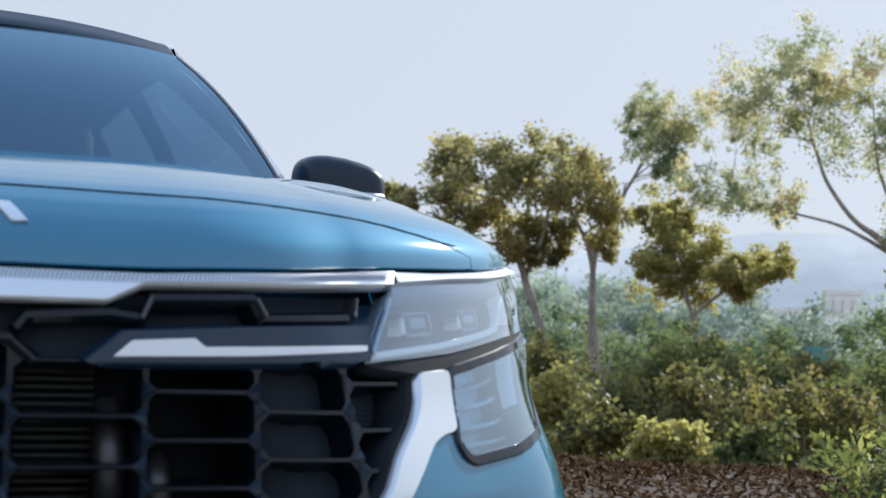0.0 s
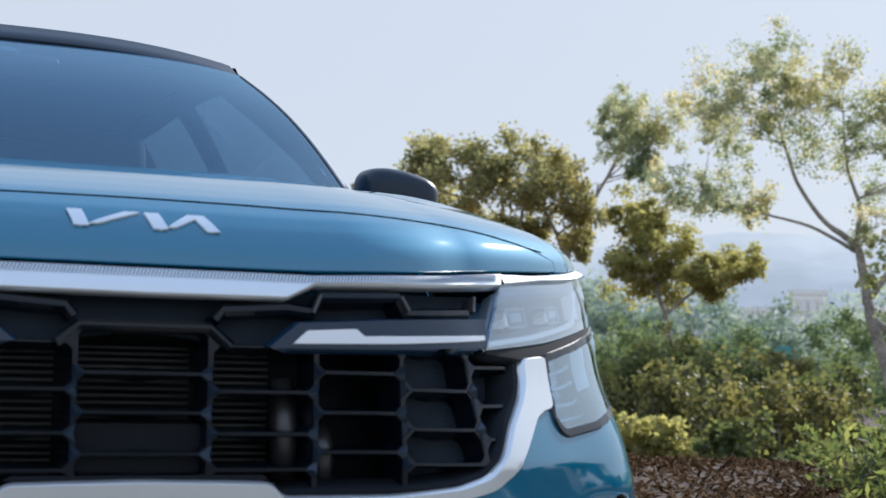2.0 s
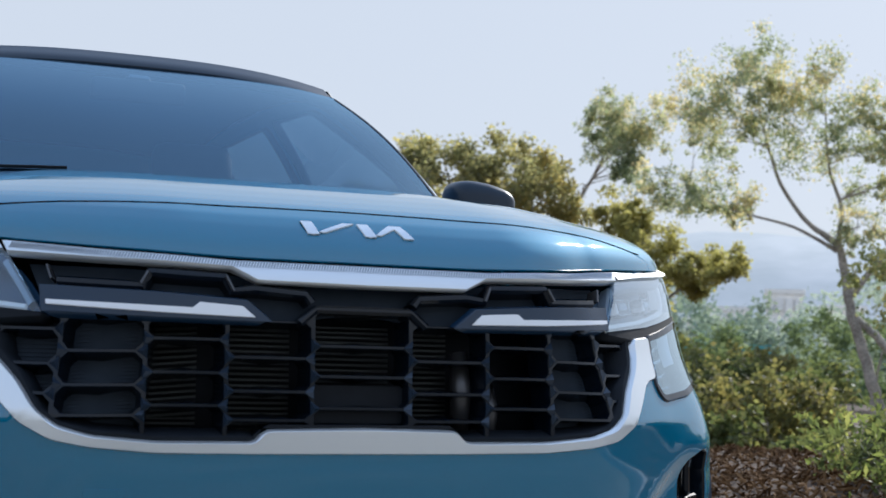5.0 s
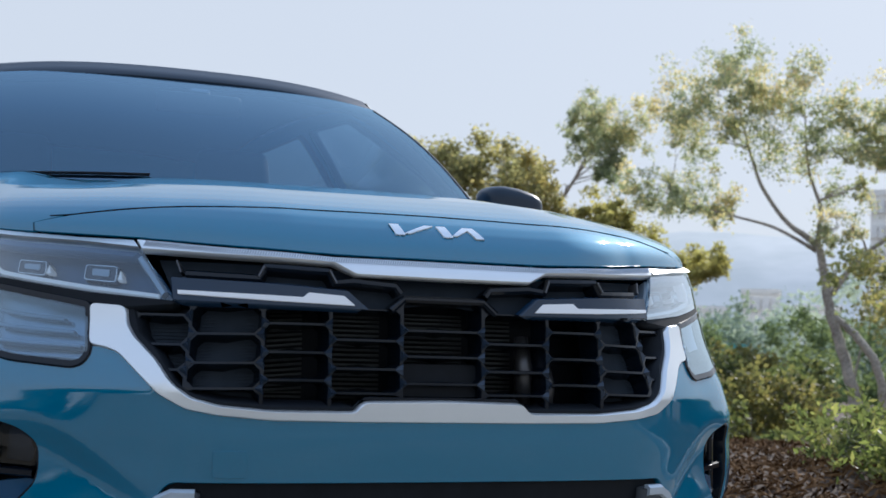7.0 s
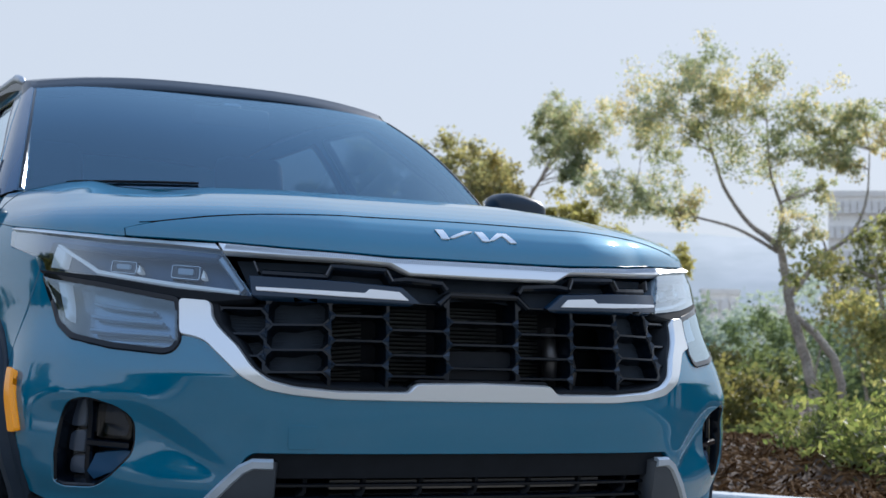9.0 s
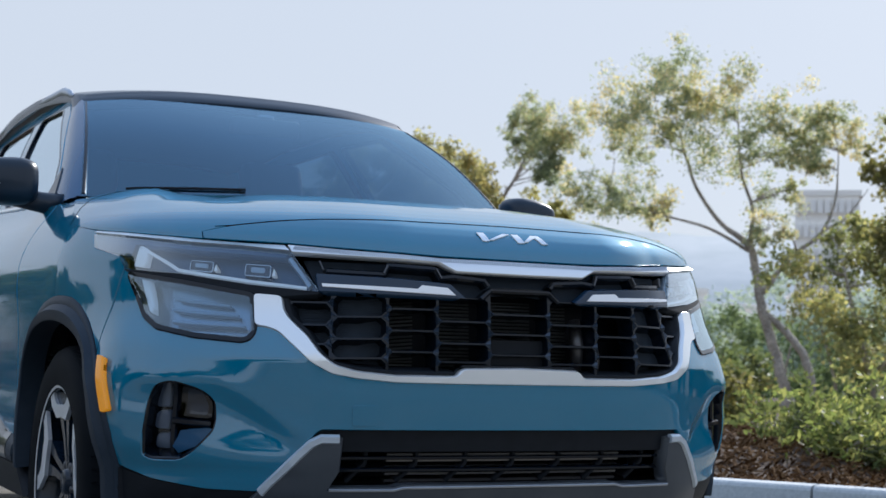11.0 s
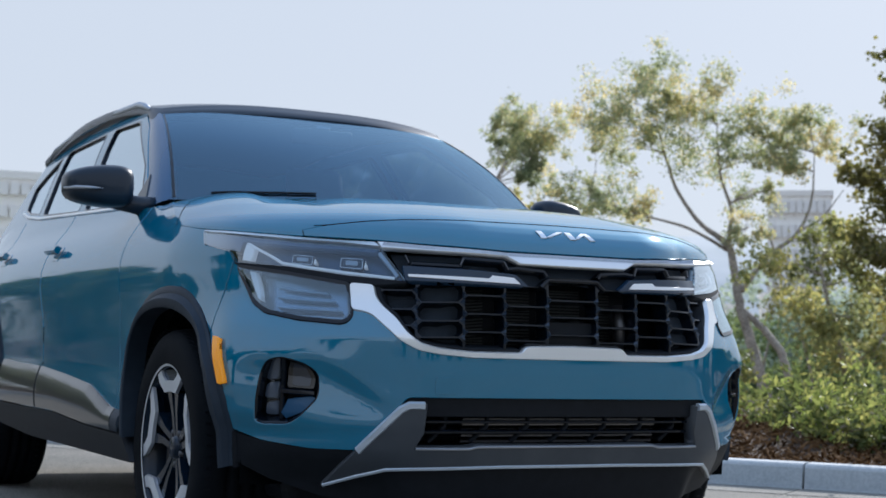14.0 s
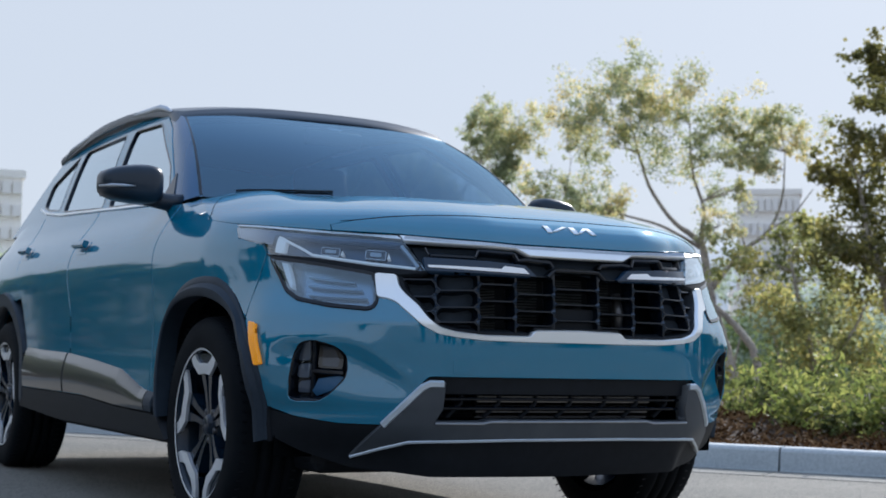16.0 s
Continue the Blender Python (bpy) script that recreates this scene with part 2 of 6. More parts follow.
def leafy(name, dark, light, through_light=0.35, rough=0.5, spec=0.3, island=0.55, scale=0.55, warm=None):
    """Leaves: each with its own tone, a little light passing through them."""
    m = bpy.data.materials.new(name)
    m.use_nodes = True
    t = m.node_tree
    t.nodes.clear()
    geo = t.nodes.new("ShaderNodeNewGeometry")
    co = t.nodes.new("ShaderNodeTexCoord")
    n1 = t.nodes.new("ShaderNodeTexNoise")
    n1.inputs["Scale"].default_value = scale
    t.links.new(co.outputs["Object"], n1.inputs["Vector"])
    add = t.nodes.new("ShaderNodeMath")
    add.operation = "MULTIPLY_ADD"
    add.inputs[1].default_value = island
    t.links.new(geo.outputs["Random Per Island"], add.inputs[0])
    sub = t.nodes.new("ShaderNodeMath")
    sub.operation = "MULTIPLY_ADD"
    sub.inputs[1].default_value, sub.inputs[2].default_value = 2.15 - island, -0.82 + island * .5
    t.links.new(n1.outputs["Fac"], sub.inputs[0])
    t.links.new(sub.outputs[0], add.inputs[2])
    ramp = t.nodes.new("ShaderNodeValToRGB")
    ramp.color_ramp.elements[0].color, ramp.color_ramp.elements[1].color = (*dark, 1), (*light, 1)
    if warm:                                   # older leaves turn tan
        ramp.color_ramp.elements[1].position = .45
        ramp.color_ramp.elements.new(.80).color = (*warm, 1)
    t.links.new(add.outputs[0], ramp.inputs["Fac"])
    d = t.nodes.new("ShaderNodeBsdfPrincipled")
    d.inputs["Roughness"].default_value = rough
    d.inputs["Specular IOR Level"].default_value = spec
    tl = t.nodes.new("ShaderNodeBsdfTranslucent")
    lit = t.nodes.new("ShaderNodeMix")
    lit.data_type, lit.blend_type = "RGBA", "MULTIPLY"
    lit.inputs["Factor"].default_value = 1.0
    lit.inputs[7].default_value = (1.6, 1.65, 1.05, 1)
    mx = t.nodes.new("ShaderNodeMixShader")
    mx.inputs[0].default_value = through_light
    out = t.nodes.new("ShaderNodeOutputMaterial")
    t.links.new(ramp.outputs[0], d.inputs["Base Color"])
    t.links.new(ramp.outputs[0], lit.inputs[6])
    t.links.new(lit.outputs[2], tl.inputs["Color"])
    t.links.new(d.outputs[0], mx.inputs[1])
    t.links.new(tl.outputs[0], mx.inputs[2])
    t.links.new(mx.outputs[0], out.inputs[0])
    return m


GUM_LEAF = leafy("gum_leaf", (0.15, 0.19, 0.145), (0.33, 0.36, 0.275), 0.60, warm=(0.66, 0.54, 0.38))
HEDGE_LEAF = leafy("hedge_leaf", (0.03, 0.05, 0.02), (0.13, 0.14, 0.055), 0.4)
# broad and golden leaves are paled: some haze is put into their tones
BROAD_LEAF = leafy("broad_leaf", (0.14, 0.145, 0.10), (0.29, 0.27, 0.165), 0.65, warm=(0.47, 0.39, 0.21))
DARK_LEAF = leafy("dark_leaf", (0.075, 0.085, 0.045), (0.17, 0.165, 0.075), 0.55, warm=(0.27, 0.23, 0.10))
OLIVE_LEAF = leafy("olive_leaf", (0.12, 0.14, 0.085), (0.29, 0.30, 0.155), 0.58, warm=(0.52, 0.45, 0.24))
GOLD_LEAF = leafy("golden_leaf", (0.27, 0.25, 0.12), (0.47, 0.42, 0.19), 0.62)
SHRUB_LEAF = leafy("shrub_leaf", (0.042, 0.058, 0.03), (0.125, 0.145, 0.065), 0.6, warm=(0.22, 0.205, 0.09))
# brighter copy of the shrub leaf: sunlight by the kerb is in its colour
SUNLIT_LEAF = leafy("fresh_leaf", (0.065, 0.09, 0.035), (0.20, 0.23, 0.085), 0.6, warm=(0.40, 0.37, 0.16))
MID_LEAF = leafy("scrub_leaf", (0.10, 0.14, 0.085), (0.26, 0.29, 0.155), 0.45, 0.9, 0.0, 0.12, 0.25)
# the farther belts carry the distance haze in their leaf colours
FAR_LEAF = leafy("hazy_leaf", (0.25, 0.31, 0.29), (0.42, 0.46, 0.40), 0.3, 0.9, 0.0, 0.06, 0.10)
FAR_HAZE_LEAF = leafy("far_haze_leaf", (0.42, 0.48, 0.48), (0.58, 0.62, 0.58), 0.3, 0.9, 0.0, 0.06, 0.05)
TEAL_ROOF = vary(material("teal_roof", (0.12, 0.42, 0.42), 0.7), (0.10, 0.36, 0.36), (0.16, 0.48, 0.46), 0.4)
BARK = vary(material("gum_bark", (0.2, 0.16, 0.13), 0.85), (0.30, 0.265, 0.225), (0.56, 0.50, 0.425), 2.2, 0.3, 0.3, 25.0)
CHIP = leafy("wood_chip", (0.045, 0.021, 0.008), (0.20, 0.108, 0.045), 0.0, 0.95, 0.15, 0.8, 3.0)
# far walls and windows are near white, standing in for haze over shaded faces
FACADE = vary(material("pale_facade", (0.8, 0.8, 0.8), 0.9), (0.96, 0.92, 0.85), (0.98, 0.95, 0.89), 0.05)
FAR_GLASS = material("far_window", (0.93, 0.905, 0.86), 0.6, 0.0, 0.0)
# distance haze is mixed into the hill's own colour
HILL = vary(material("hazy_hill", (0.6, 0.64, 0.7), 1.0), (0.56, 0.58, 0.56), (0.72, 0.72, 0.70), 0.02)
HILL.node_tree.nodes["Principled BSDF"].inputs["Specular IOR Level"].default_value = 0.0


# ---------------------------------------------------------------- mesh helpers
def mesh_ob(name, verts, faces, mat, parent=None, label="", smooth=True, normals=None):
    me = bpy.data.meshes.new(name)
    me.from_pydata([tuple(v) for v in verts], [], faces)
    me.materials.append(mat)
    me.polygons.foreach_set("use_smooth", [smooth] * len(me.polygons))
    me.update()
    if normals is not None:
        me.normals_split_custom_set_from_vertices([tuple(n) for n in normals])
    ob = new(name, me)
    ob.parent = parent
    return tagged(ob, label)


def part(name, bm, mat, parent, label="", smooth=False):
    bmesh.ops.recalc_face_normals(bm, faces=bm.faces[:])
    me = bpy.data.meshes.new(name)
    bm.to_mesh(me)
    bm.free()
    me.materials.append(mat)
    me.polygons.foreach_set("use_smooth", [smooth] * len(me.polygons))
    ob = new(name, me)
    ob.parent = parent
    return tagged(ob, label)


def empty(name, label, category, at=(0, 0, 0), group="", kind=""):
    ob = new(name)
    ob.location = at
    return tagged(ob, label, category, group, kind)


def box_bm(lo, hi, bevel=0.0, bm=None, m=None):
    made = bm or bmesh.new()
    c = [(a + b) / 2 for a, b in zip(lo, hi)]
    s = [b - a for a, b in zip(lo, hi)]
    mm = Matrix.LocRotScale(c, None, s)
    r = bmesh.ops.create_cube(made, size=1, matrix=(m @ mm) if m else mm)
    if bevel:
        es = list({e for v in r["verts"] for e in v.link_edges})
        bmesh.ops.bevel(made, geom=es, offset=bevel, segments=2, profile=0.5, affect="EDGES")
    return made


def tube(points, radii, sides=8, cap=True):
    """Verts and faces of a tapered tube along points."""
    vs, fs = [], []
    pts = [Vector(p) for p in points]
    ref = Vector((0.31, 0.17, 0.93))
    for i, p in enumerate(pts):
        d = (pts[min(i + 1, len(pts) - 1)] - pts[max(i - 1, 0)]).normalized()
        a = d.cross(ref)
        if a.length < 0.05:
            a = d.cross(Vector((1, 0, 0)))
        a.normalize()
        b = d.cross(a)
        for k in range(sides):
            w = 2 * math.pi * k / sides
            vs.append(p + (a * math.cos(w) + b * math.sin(w)) * radii[i])
    for i in range(len(pts) - 1):
        for k in range(sides):
            fs.append((i * sides + k, i * sides + (k + 1) % sides, (i + 1) * sides + (k + 1) % sides, (i + 1) * sides + k))
    if cap:
        fs.append(tuple(range(sides))[::-1])
        fs.append(tuple(range((len(pts) - 1) * sides, len(pts) * sides)))
    return vs, fs


def lathe(profile, n=64, axis_at=(0, 0, 0)):
    """Revolve (x, radius) pairs about the x axis."""
    vs, fs = [], []
    m = len(profile)
    for k in range(n):
        w = 2 * math.pi * k / n
        for x, r in profile:
            vs.append((axis_at[0] + x, axis_at[1] + r * math.cos(w), axis_at[2] + r * math.sin(w)))
    for k in range(n):
        for i in range(m - 1):
            a, b = k * m + i, ((k + 1) % n) * m + i
            fs.append((a, b, b + 1, a + 1))
    return vs, fs


# ---------------------------------------------------------------- the car's forms
PLAN = np.array([(0, .010), (.1, .0105), (.2, .013), (.3, .019), (.4, .031), (.48, .062), (.56, .115), (.65, .186), (.735, .270), (.785, .345),
                 (.825, .43), (.846, .54), (.858, .75), (.862, 1.1), (.864, 1.8), (.862, 3.0), (.845, 3.6), (.81, 4.05), (.69, 4.28), (.4, 4.36), (0, 4.38)])


def smooth_curve(p, n=12):
    q = np.vstack([2 * p[0] - p[1], p, 2 * p[-1] - p[-2]])
    out = []
    for i in range(1, len(q) - 2):
        a, b, c, d = q[i - 1:i + 3]
        for k in range(n):
            t = k / n
            out.append(.5 * (2 * b + (c - a) * t + (2 * a - 5 * b + 4 * c - d) * t * t + (3 * b - a - 3 * c + d) * t ** 3))
    return np.array(out + [q[-2]])


CURVE = smooth_curve(PLAN, 80)
_k = np.hanning(141) / np.hanning(141).sum()
CURVE = np.stack([np.convolve(np.pad(c, 70, mode="reflect", reflect_type="odd"), _k, mode="valid") for c in CURVE.T], 1)
ALONG = np.concatenate([[0], np.cumsum(np.hypot(*np.diff(CURVE, axis=0).T))])
TANGENT = np.gradient(CURVE, axis=0)
TANGENT /= np.hypot(TANGENT[:, 0], TANGENT[:, 1])[:, None]
FRONT_Z = ((.18, .25, .36, .44, .50, .58, .66, .74, .80, .85, .89, .93, 1.0), (.10, .07, .035, .012, .003, -.004, -.004, 0, .004, .012, .032, .075, .16))
SIDE_Z = ((.18, .25, .36, .45, .55, .70, .82, .88, .93, .98, 1.05, 1.15), (.05, .02, .010, .012, .018, .010, 0, .004, .020, .048, .102, .155))
_zz = np.linspace(.15, 1.2, 1051)


def _soft(xs, ys):
    v = np.interp(_zz, xs, ys)
    k = np.hanning(81)
    return np.convolve(np.pad(v, 40, mode="edge"), k / k.sum(), mode="valid")


FRONT_V, SIDE_V = _soft(*FRONT_Z), _soft(*SIDE_Z)
CORNER_V = _soft((.42, .52, .60, .68, .76, .84), (0, -.022, -.018, .008, .038, .055))


def ease(a, b, x):
    t = min(max((x - a) / (b - a), 0), 1)
    return t * t * (3 - 2 * t)


def wrap(s, z):
    """The belt of the body: s metres round from the middle of the front, z up."""
    sg = 1 if s >= 0 else -1
    s = abs(s)
    x, y = np.interp(s, ALONG, CURVE[:, 0]), np.interp(s, ALONG, CURVE[:, 1])
    tx, ty = np.interp(s, ALONG, TANGENT[:, 0]), np.interp(s, ALONG, TANGENT[:, 1])
    f = max(0, tx) ** 2
    d = np.interp(z, _zz, FRONT_V) * f + np.interp(z, _zz, SIDE_V) * (1 - f)
    # a crease runs from over the fog lamp down towards the intake; below it the skin steps in
    d += .013 * ease(0, .065, .505 + .115 * ease(.46, .74, s) - z) * ease(.44, .56, s) * (1 - ease(.84, .93, s)) * ease(.36, .42, z)
    # the corner leans back over the lamps and swells round the fog lamps
    p = np.interp(z, _zz, CORNER_V)
    d += p * (ease(.25, .50, s) * (1 - ease(.9, 1.4, s)) if p > 0 else ease(.55, .85, s) * (1 - ease(1.0, 1.35, s)))
    # the lower corner swells beside the intake and tucks in towards the ground
    d += (.030 * ease(0, .10, .36 - z) - .018 * math.exp(-((z - .43) / .06) ** 2)) * ease(.44, .56, s) * (1 - ease(.80, .98, s))
    # under the lower lamps the corner bulges out and catches the sky
    d -= .014 * ease(0, .12, .785 - z) * ease(.39, .47, z) * ease(.64, .86, s) * (1 - ease(.94, 1.10, s))
    return Vector((sg * (x - ty * d), y + tx * d, z))


HOOD_S, HOOD_Z = (0, .2, .36, .567, .80, .984, 1.19, 1.42), (.879, .879, .887, .899, .910, .923, .939, .967)
_ss = np.linspace(0, 1.5, 1501)
_lip = np.interp(_ss, HOOD_S, HOOD_Z)
LIP_V = np.convolve(np.pad(_lip, 100, mode="reflect", reflect_type="even"), np.hanning(201) / np.hanning(201).sum(), mode="valid")
RISE_Y = (0, .003, .011, .027, .050, .08, .11, .16, .22, .30, .42, .55, 1.06, 1.28)        # centre line: back from the lip, and up
RISE_Z = (.879, .894, .9125, .932, .950, .9645, .9755, .989, 1.0035, 1.0205, 1.0395, 1.057, 1.10, 1.116)
_hh = np.linspace(0, 1.2, 4801)
_rise = (np.interp(_hh * 1.06, RISE_Y, RISE_Z) - .879) / .221
RISE_V = np.convolve(np.pad(_rise, 42, mode="reflect", reflect_type="odd"), np.hanning(85) / np.hanning(85).sum(), mode="valid")


def hood_form(u, v):
    a = abs(u)
    s = 1.42 * a
    p0 = wrap(s, np.interp(s, _ss, LIP_V))
    p1 = Vector((.70 * a ** .9, 1.10 + .20 * a * a, 1.10 - .03 * a ** 3))
    h = (v * v + .15 * v) / 1.15
    g = np.interp(h, _hh, RISE_V) * (1 - a ** 2.6) + (1 - (1 - min(h, 1)) ** 1.9) * a ** 2.6
    # raised shoulders run back to the pillars
    ridge = (.015 * ease(.59, .70, a) * (1 - ease(.74, 1.0, a)) - .012 * math.exp(-((a - .49) / .075) ** 2) * (1 - ease(.80, 1.0, v))) * ease(.34, .82, v)
    return Vector(((p0.x + (p1.x - p0.x) * h) * (1 if u >= 0 else -1), p0.y + (p1.y - p0.y) * h, p0.z + (p1.z - p0.z) * g + ridge))


def cabin_form(side):
    def form(y, z):
        x = .742 - (z - 1.06) * .40 - .02 * max(0, (z - 1.3) / .2) ** 2 - .05 * max(0, (y - 2.6) / 1.6) ** 2
        return Vector((side * x, y, z))
    return form


def screen_form(u, v):
    """Windscreen: u -1..1 across, v 0..1 from the cowl to the roof."""
    a = abs(u)
    lo = Vector((.69 * u, 1.10 + .22 * a ** 2.4, 1.085))
    hi = Vector((.565 * u, 1.80 + .07 * a ** 3, 1.464 - .022 * a ** 3))
    p = lo.lerp(hi, v)
    bulge = .03 * math.sin(math.pi * v)
    return p + Vector((0, -.5, .85)) * bulge


def roof_form(u, v):
    a = abs(u)
    z = 1.464 + .078 * (1 - max(0, 1 - v / .45) ** 2) - .125 * max(0, v - .55) ** 1.5 * 2 - .036 * a ** 2.6 + .030 * (1 - math.exp(-max(v, 0) / .008))
    x = (.565 + .01 * math.sin(v * 3)) * u
    return Vector((x, 1.79 + .07 * a ** 3 + v * 1.78, z))


def on(form, u, v, lift=0.0):
    e = 1e-3
    p = form(u, v)
    n = (form(u + e, v) - form(u - e, v)).cross(form(u, v + e) - form(u, v - e)).normalized()
    return p + n * lift, n


def dense(poly, step):
    out = []
    for i, a in enumerate(poly):
        b = poly[(i + 1) % len(poly)]
        n = max(1, int(math.hypot(b[0] - a[0], b[1] - a[1]) / step))
        out += [(a[0] + (b[0] - a[0]) * k / n, a[1] + (b[1] - a[1]) * k / n) for k in range(n)]
    return out


def resample(path, n):
    """n points evenly along a smoothed path."""
    c = smooth_curve(np.array(path), 8)
    d = np.concatenate([[0], np.cumsum(np.hypot(*np.diff(c, axis=0).T))])
    return [(float(np.interp(w, d, c[:, 0])), float(np.interp(w, d, c[:, 1]))) for w in np.linspace(0, d[-1], n)]


def rounded(poly, r, n=4):
    """Cut each corner of a polygon with an arc of about r."""
    out = []
    m = len(poly)
    for i in range(m):
        p0, p, p1 = Vector(poly[i - 1]), Vector(poly[i]), Vector(poly[(i + 1) % m])
        a, b = p0 - p, p1 - p
        k = min(r, a.length * .45, b.length * .45)
        a, b = p + a.normalized() * k, p + b.normalized() * k
        for j in range(n + 1):
            t = j / n
            q = a * (1 - t) ** 2 + p * 2 * t * (1 - t) + b * t * t
            out.append((q.x, q.y))
    return out


def inside(pts, poly):
    x, y = pts[:, 0], pts[:, 1]
    r = np.zeros(len(pts), bool)
    px, py = np.array(poly).T
    qx, qy = np.roll(px, -1), np.roll(py, -1)
    for ax, ay, bx, by in zip(px, py, qx, qy):
        if ay == by:
            continue
        r ^= ((ay > y) != (by > y)) & (x < (bx - ax) * (y - ay) / (by - ay) + ax)
    return r


def panel(name, form, outer, mat, parent, holes=(), step=.03, lift=0.0, depth=.012, out=1, label="", ratio=1.0):
    """A sheet that lies on a form, cut to an outline with holes, its edges turned in. out: the side of the form that faces out."""
    loops = [dense(o, step) for o in (outer, *holes)]
    pts, edges = [], []
    for lp in loops:
        k = len(pts)
        pts += lp
        edges += [(k + i, k + (i + 1) % len(lp)) for i in range(len(lp))]
    b = np.array(pts)
    rim = len(pts)
    lo, hi = b.min(0), b.max(0)
    gx, gy = np.meshgrid(np.arange(lo[0] + step * .5, hi[0], step * .87), np.arange(lo[1] + step * .5, hi[1], step * ratio))
    gx[1::2] += step * .4
    g = np.stack([gx.ravel(), gy.ravel()], 1)
    keep = inside(g, outer)
    for h in holes:
        keep &= ~inside(g, h)
    g = g[keep]
    if len(g):
        d = np.min(np.hypot(g[:, None, 0] - b[None, :, 0], g[:, None, 1] - b[None, :, 1]), axis=1)
        g = g[d > step * .45]
    pts = [Vector(p) for p in pts] + [Vector(p) for p in g.tolist()]
    vs, _, tris, orig, *_ = geometry.delaunay_2d_cdt(pts, edges, [], 0, 1e-5)
    cen = np.array([[sum(vs[i].x for i in t) / 3, sum(vs[i].y for i in t) / 3] for t in tris])
    keep = inside(cen, outer)
    for h in holes:
        keep &= ~inside(cen, h)
    place = [on(form, v.x, v.y, 0) for v in vs]
    co = [p + n * (lift * out) for p, n in place]
    nor = [n * out for p, n in place]
    faces = []
    for t, k in zip(tris, keep):
        if k:
            a, b_, c = (co[i] for i in t)
            fn = (b_ - a).cross(c - a)
            faces.append(tuple(t) if fn.dot(nor[t[0]]) > 0 else tuple(t[::-1]))
    # turned-in edges
    count = {}
    for f in faces:
        for i in range(3):
            e = (f[i], f[(i + 1) % 3])
            count[e] = 1
    border = [e for e in count if (e[1], e[0]) not in count]
    made = {}

    def edge_vert(i, away):
        if i not in made:
            n = nor[i]
            made[i] = len(co)
            co.append(co[i].copy())
            nor.append((n + away).normalized())
            co.append(co[i] + away * depth * .12 - n * depth * .35)
            nor.append((n * .35 + away).normalized())
            co.append(co[i] - n * depth)
            nor.append(away.copy())
        return made[i]
    for a, c in border:
        away = (co[c] - co[a]).cross(nor[a]).normalized()
        i, j = edge_vert(a, away), edge_vert(c, away)
        for k in range(2):
            faces.append((i + k, i + k + 1, j + k + 1, j + k))
    return mesh_ob(name, co, faces, mat, parent, label, True, nor)


def strip(name, form, path, width, front, back, mat, parent, out=1, label="", step=.03, taper=.6, closed=False):
    """A bar along a path on a form; its front stands front metres out of the form, its back edge lies at -back."""
    pts = []
    for i in range(len(path) - (0 if closed else 1)):
        a, b = path[i], path[(i + 1) % len(path)]
        n = max(1, int(math.hypot(b[0] - a[0], b[1] - a[1]) / step))
        pts += [(a[0] + (b[0] - a[0]) * k / n, a[1] + (b[1] - a[1]) * k / n) for k in range(n)]
    if not closed:
        pts.append(path[-1])
    vs, fs = [], []
    m = len(pts)
    for i, p in enumerate(pts):
        q0, q1 = (pts[i - 1] if closed or i else p), (pts[(i + 1) % m] if closed or i < m - 1 else p)
        d = Vector((q1[0] - q0[0], q1[1] - q0[1])).normalized()
        w = Vector((-d.y, d.x)) * width * .5
        for k, lift in ((1, -back), (1, front - width * .35), (taper, front), (-taper, front), (-1, front - width * .35), (-1, -back)):
            vs.append(on(form, p[0] + w.x * k, p[1] + w.y * k, lift * out)[0])
    for i in range(m if closed else m - 1):
        a, b = i * 6, ((i + 1) % m) * 6
        for k in range(6):
            fs.append((a + k, a + (k + 1) % 6, b + (k + 1) % 6, b + k))
    if not closed:
        fs.append(tuple(range(6)))
        fs.append(tuple(range((m - 1) * 6, m * 6))[::-1])
    bm = bmesh.new()
    bv = [bm.verts.new(v) for v in vs]
    for f in fs:
        bm.faces.new([bv[i] for i in f])
    return part(name, bm, mat, parent, label)


def mirrored(half):
    """A closed outline from its half with s >= 0, from the middle round to the middle."""
    return half + [(-s, z) for s, z in reversed(half) if s > 1e-6]


def flip(poly, side):
    return [(s * side, z) for s, z in poly]


# ---------------------------------------------------------------- ground, kerb, planting bed
KERB_AT, KERB_DIR = Vector((2.84, 2.32, 0)), Vector((.58, -.815, 0)).normalized()
KERB_OUT = Vector((-KERB_DIR.y, KERB_DIR.x, 0))           # towards the planting bed
if KERB_OUT.x < 0:
    KERB_OUT = -KERB_OUT


def by_kerb(along, out, z=0.0):
    p = KERB_AT + KERB_DIR * along + KERB_OUT * out
    return Vector((p.x, p.y, z))


def bed_height(along, out):
    """The planting bed: a low bank of mulch that falls away behind."""
    rise = .10 + .10 * ease(0.1, 1.6, out) - .85 * ease(2.4, 12, out)
    n = noise.noise(Vector((along * .9, out * .9, 0))) * .05 * ease(0.1, .8, out)
    return rise + n + noise.noise(Vector((along * 6, out * 6, 3))) * .018


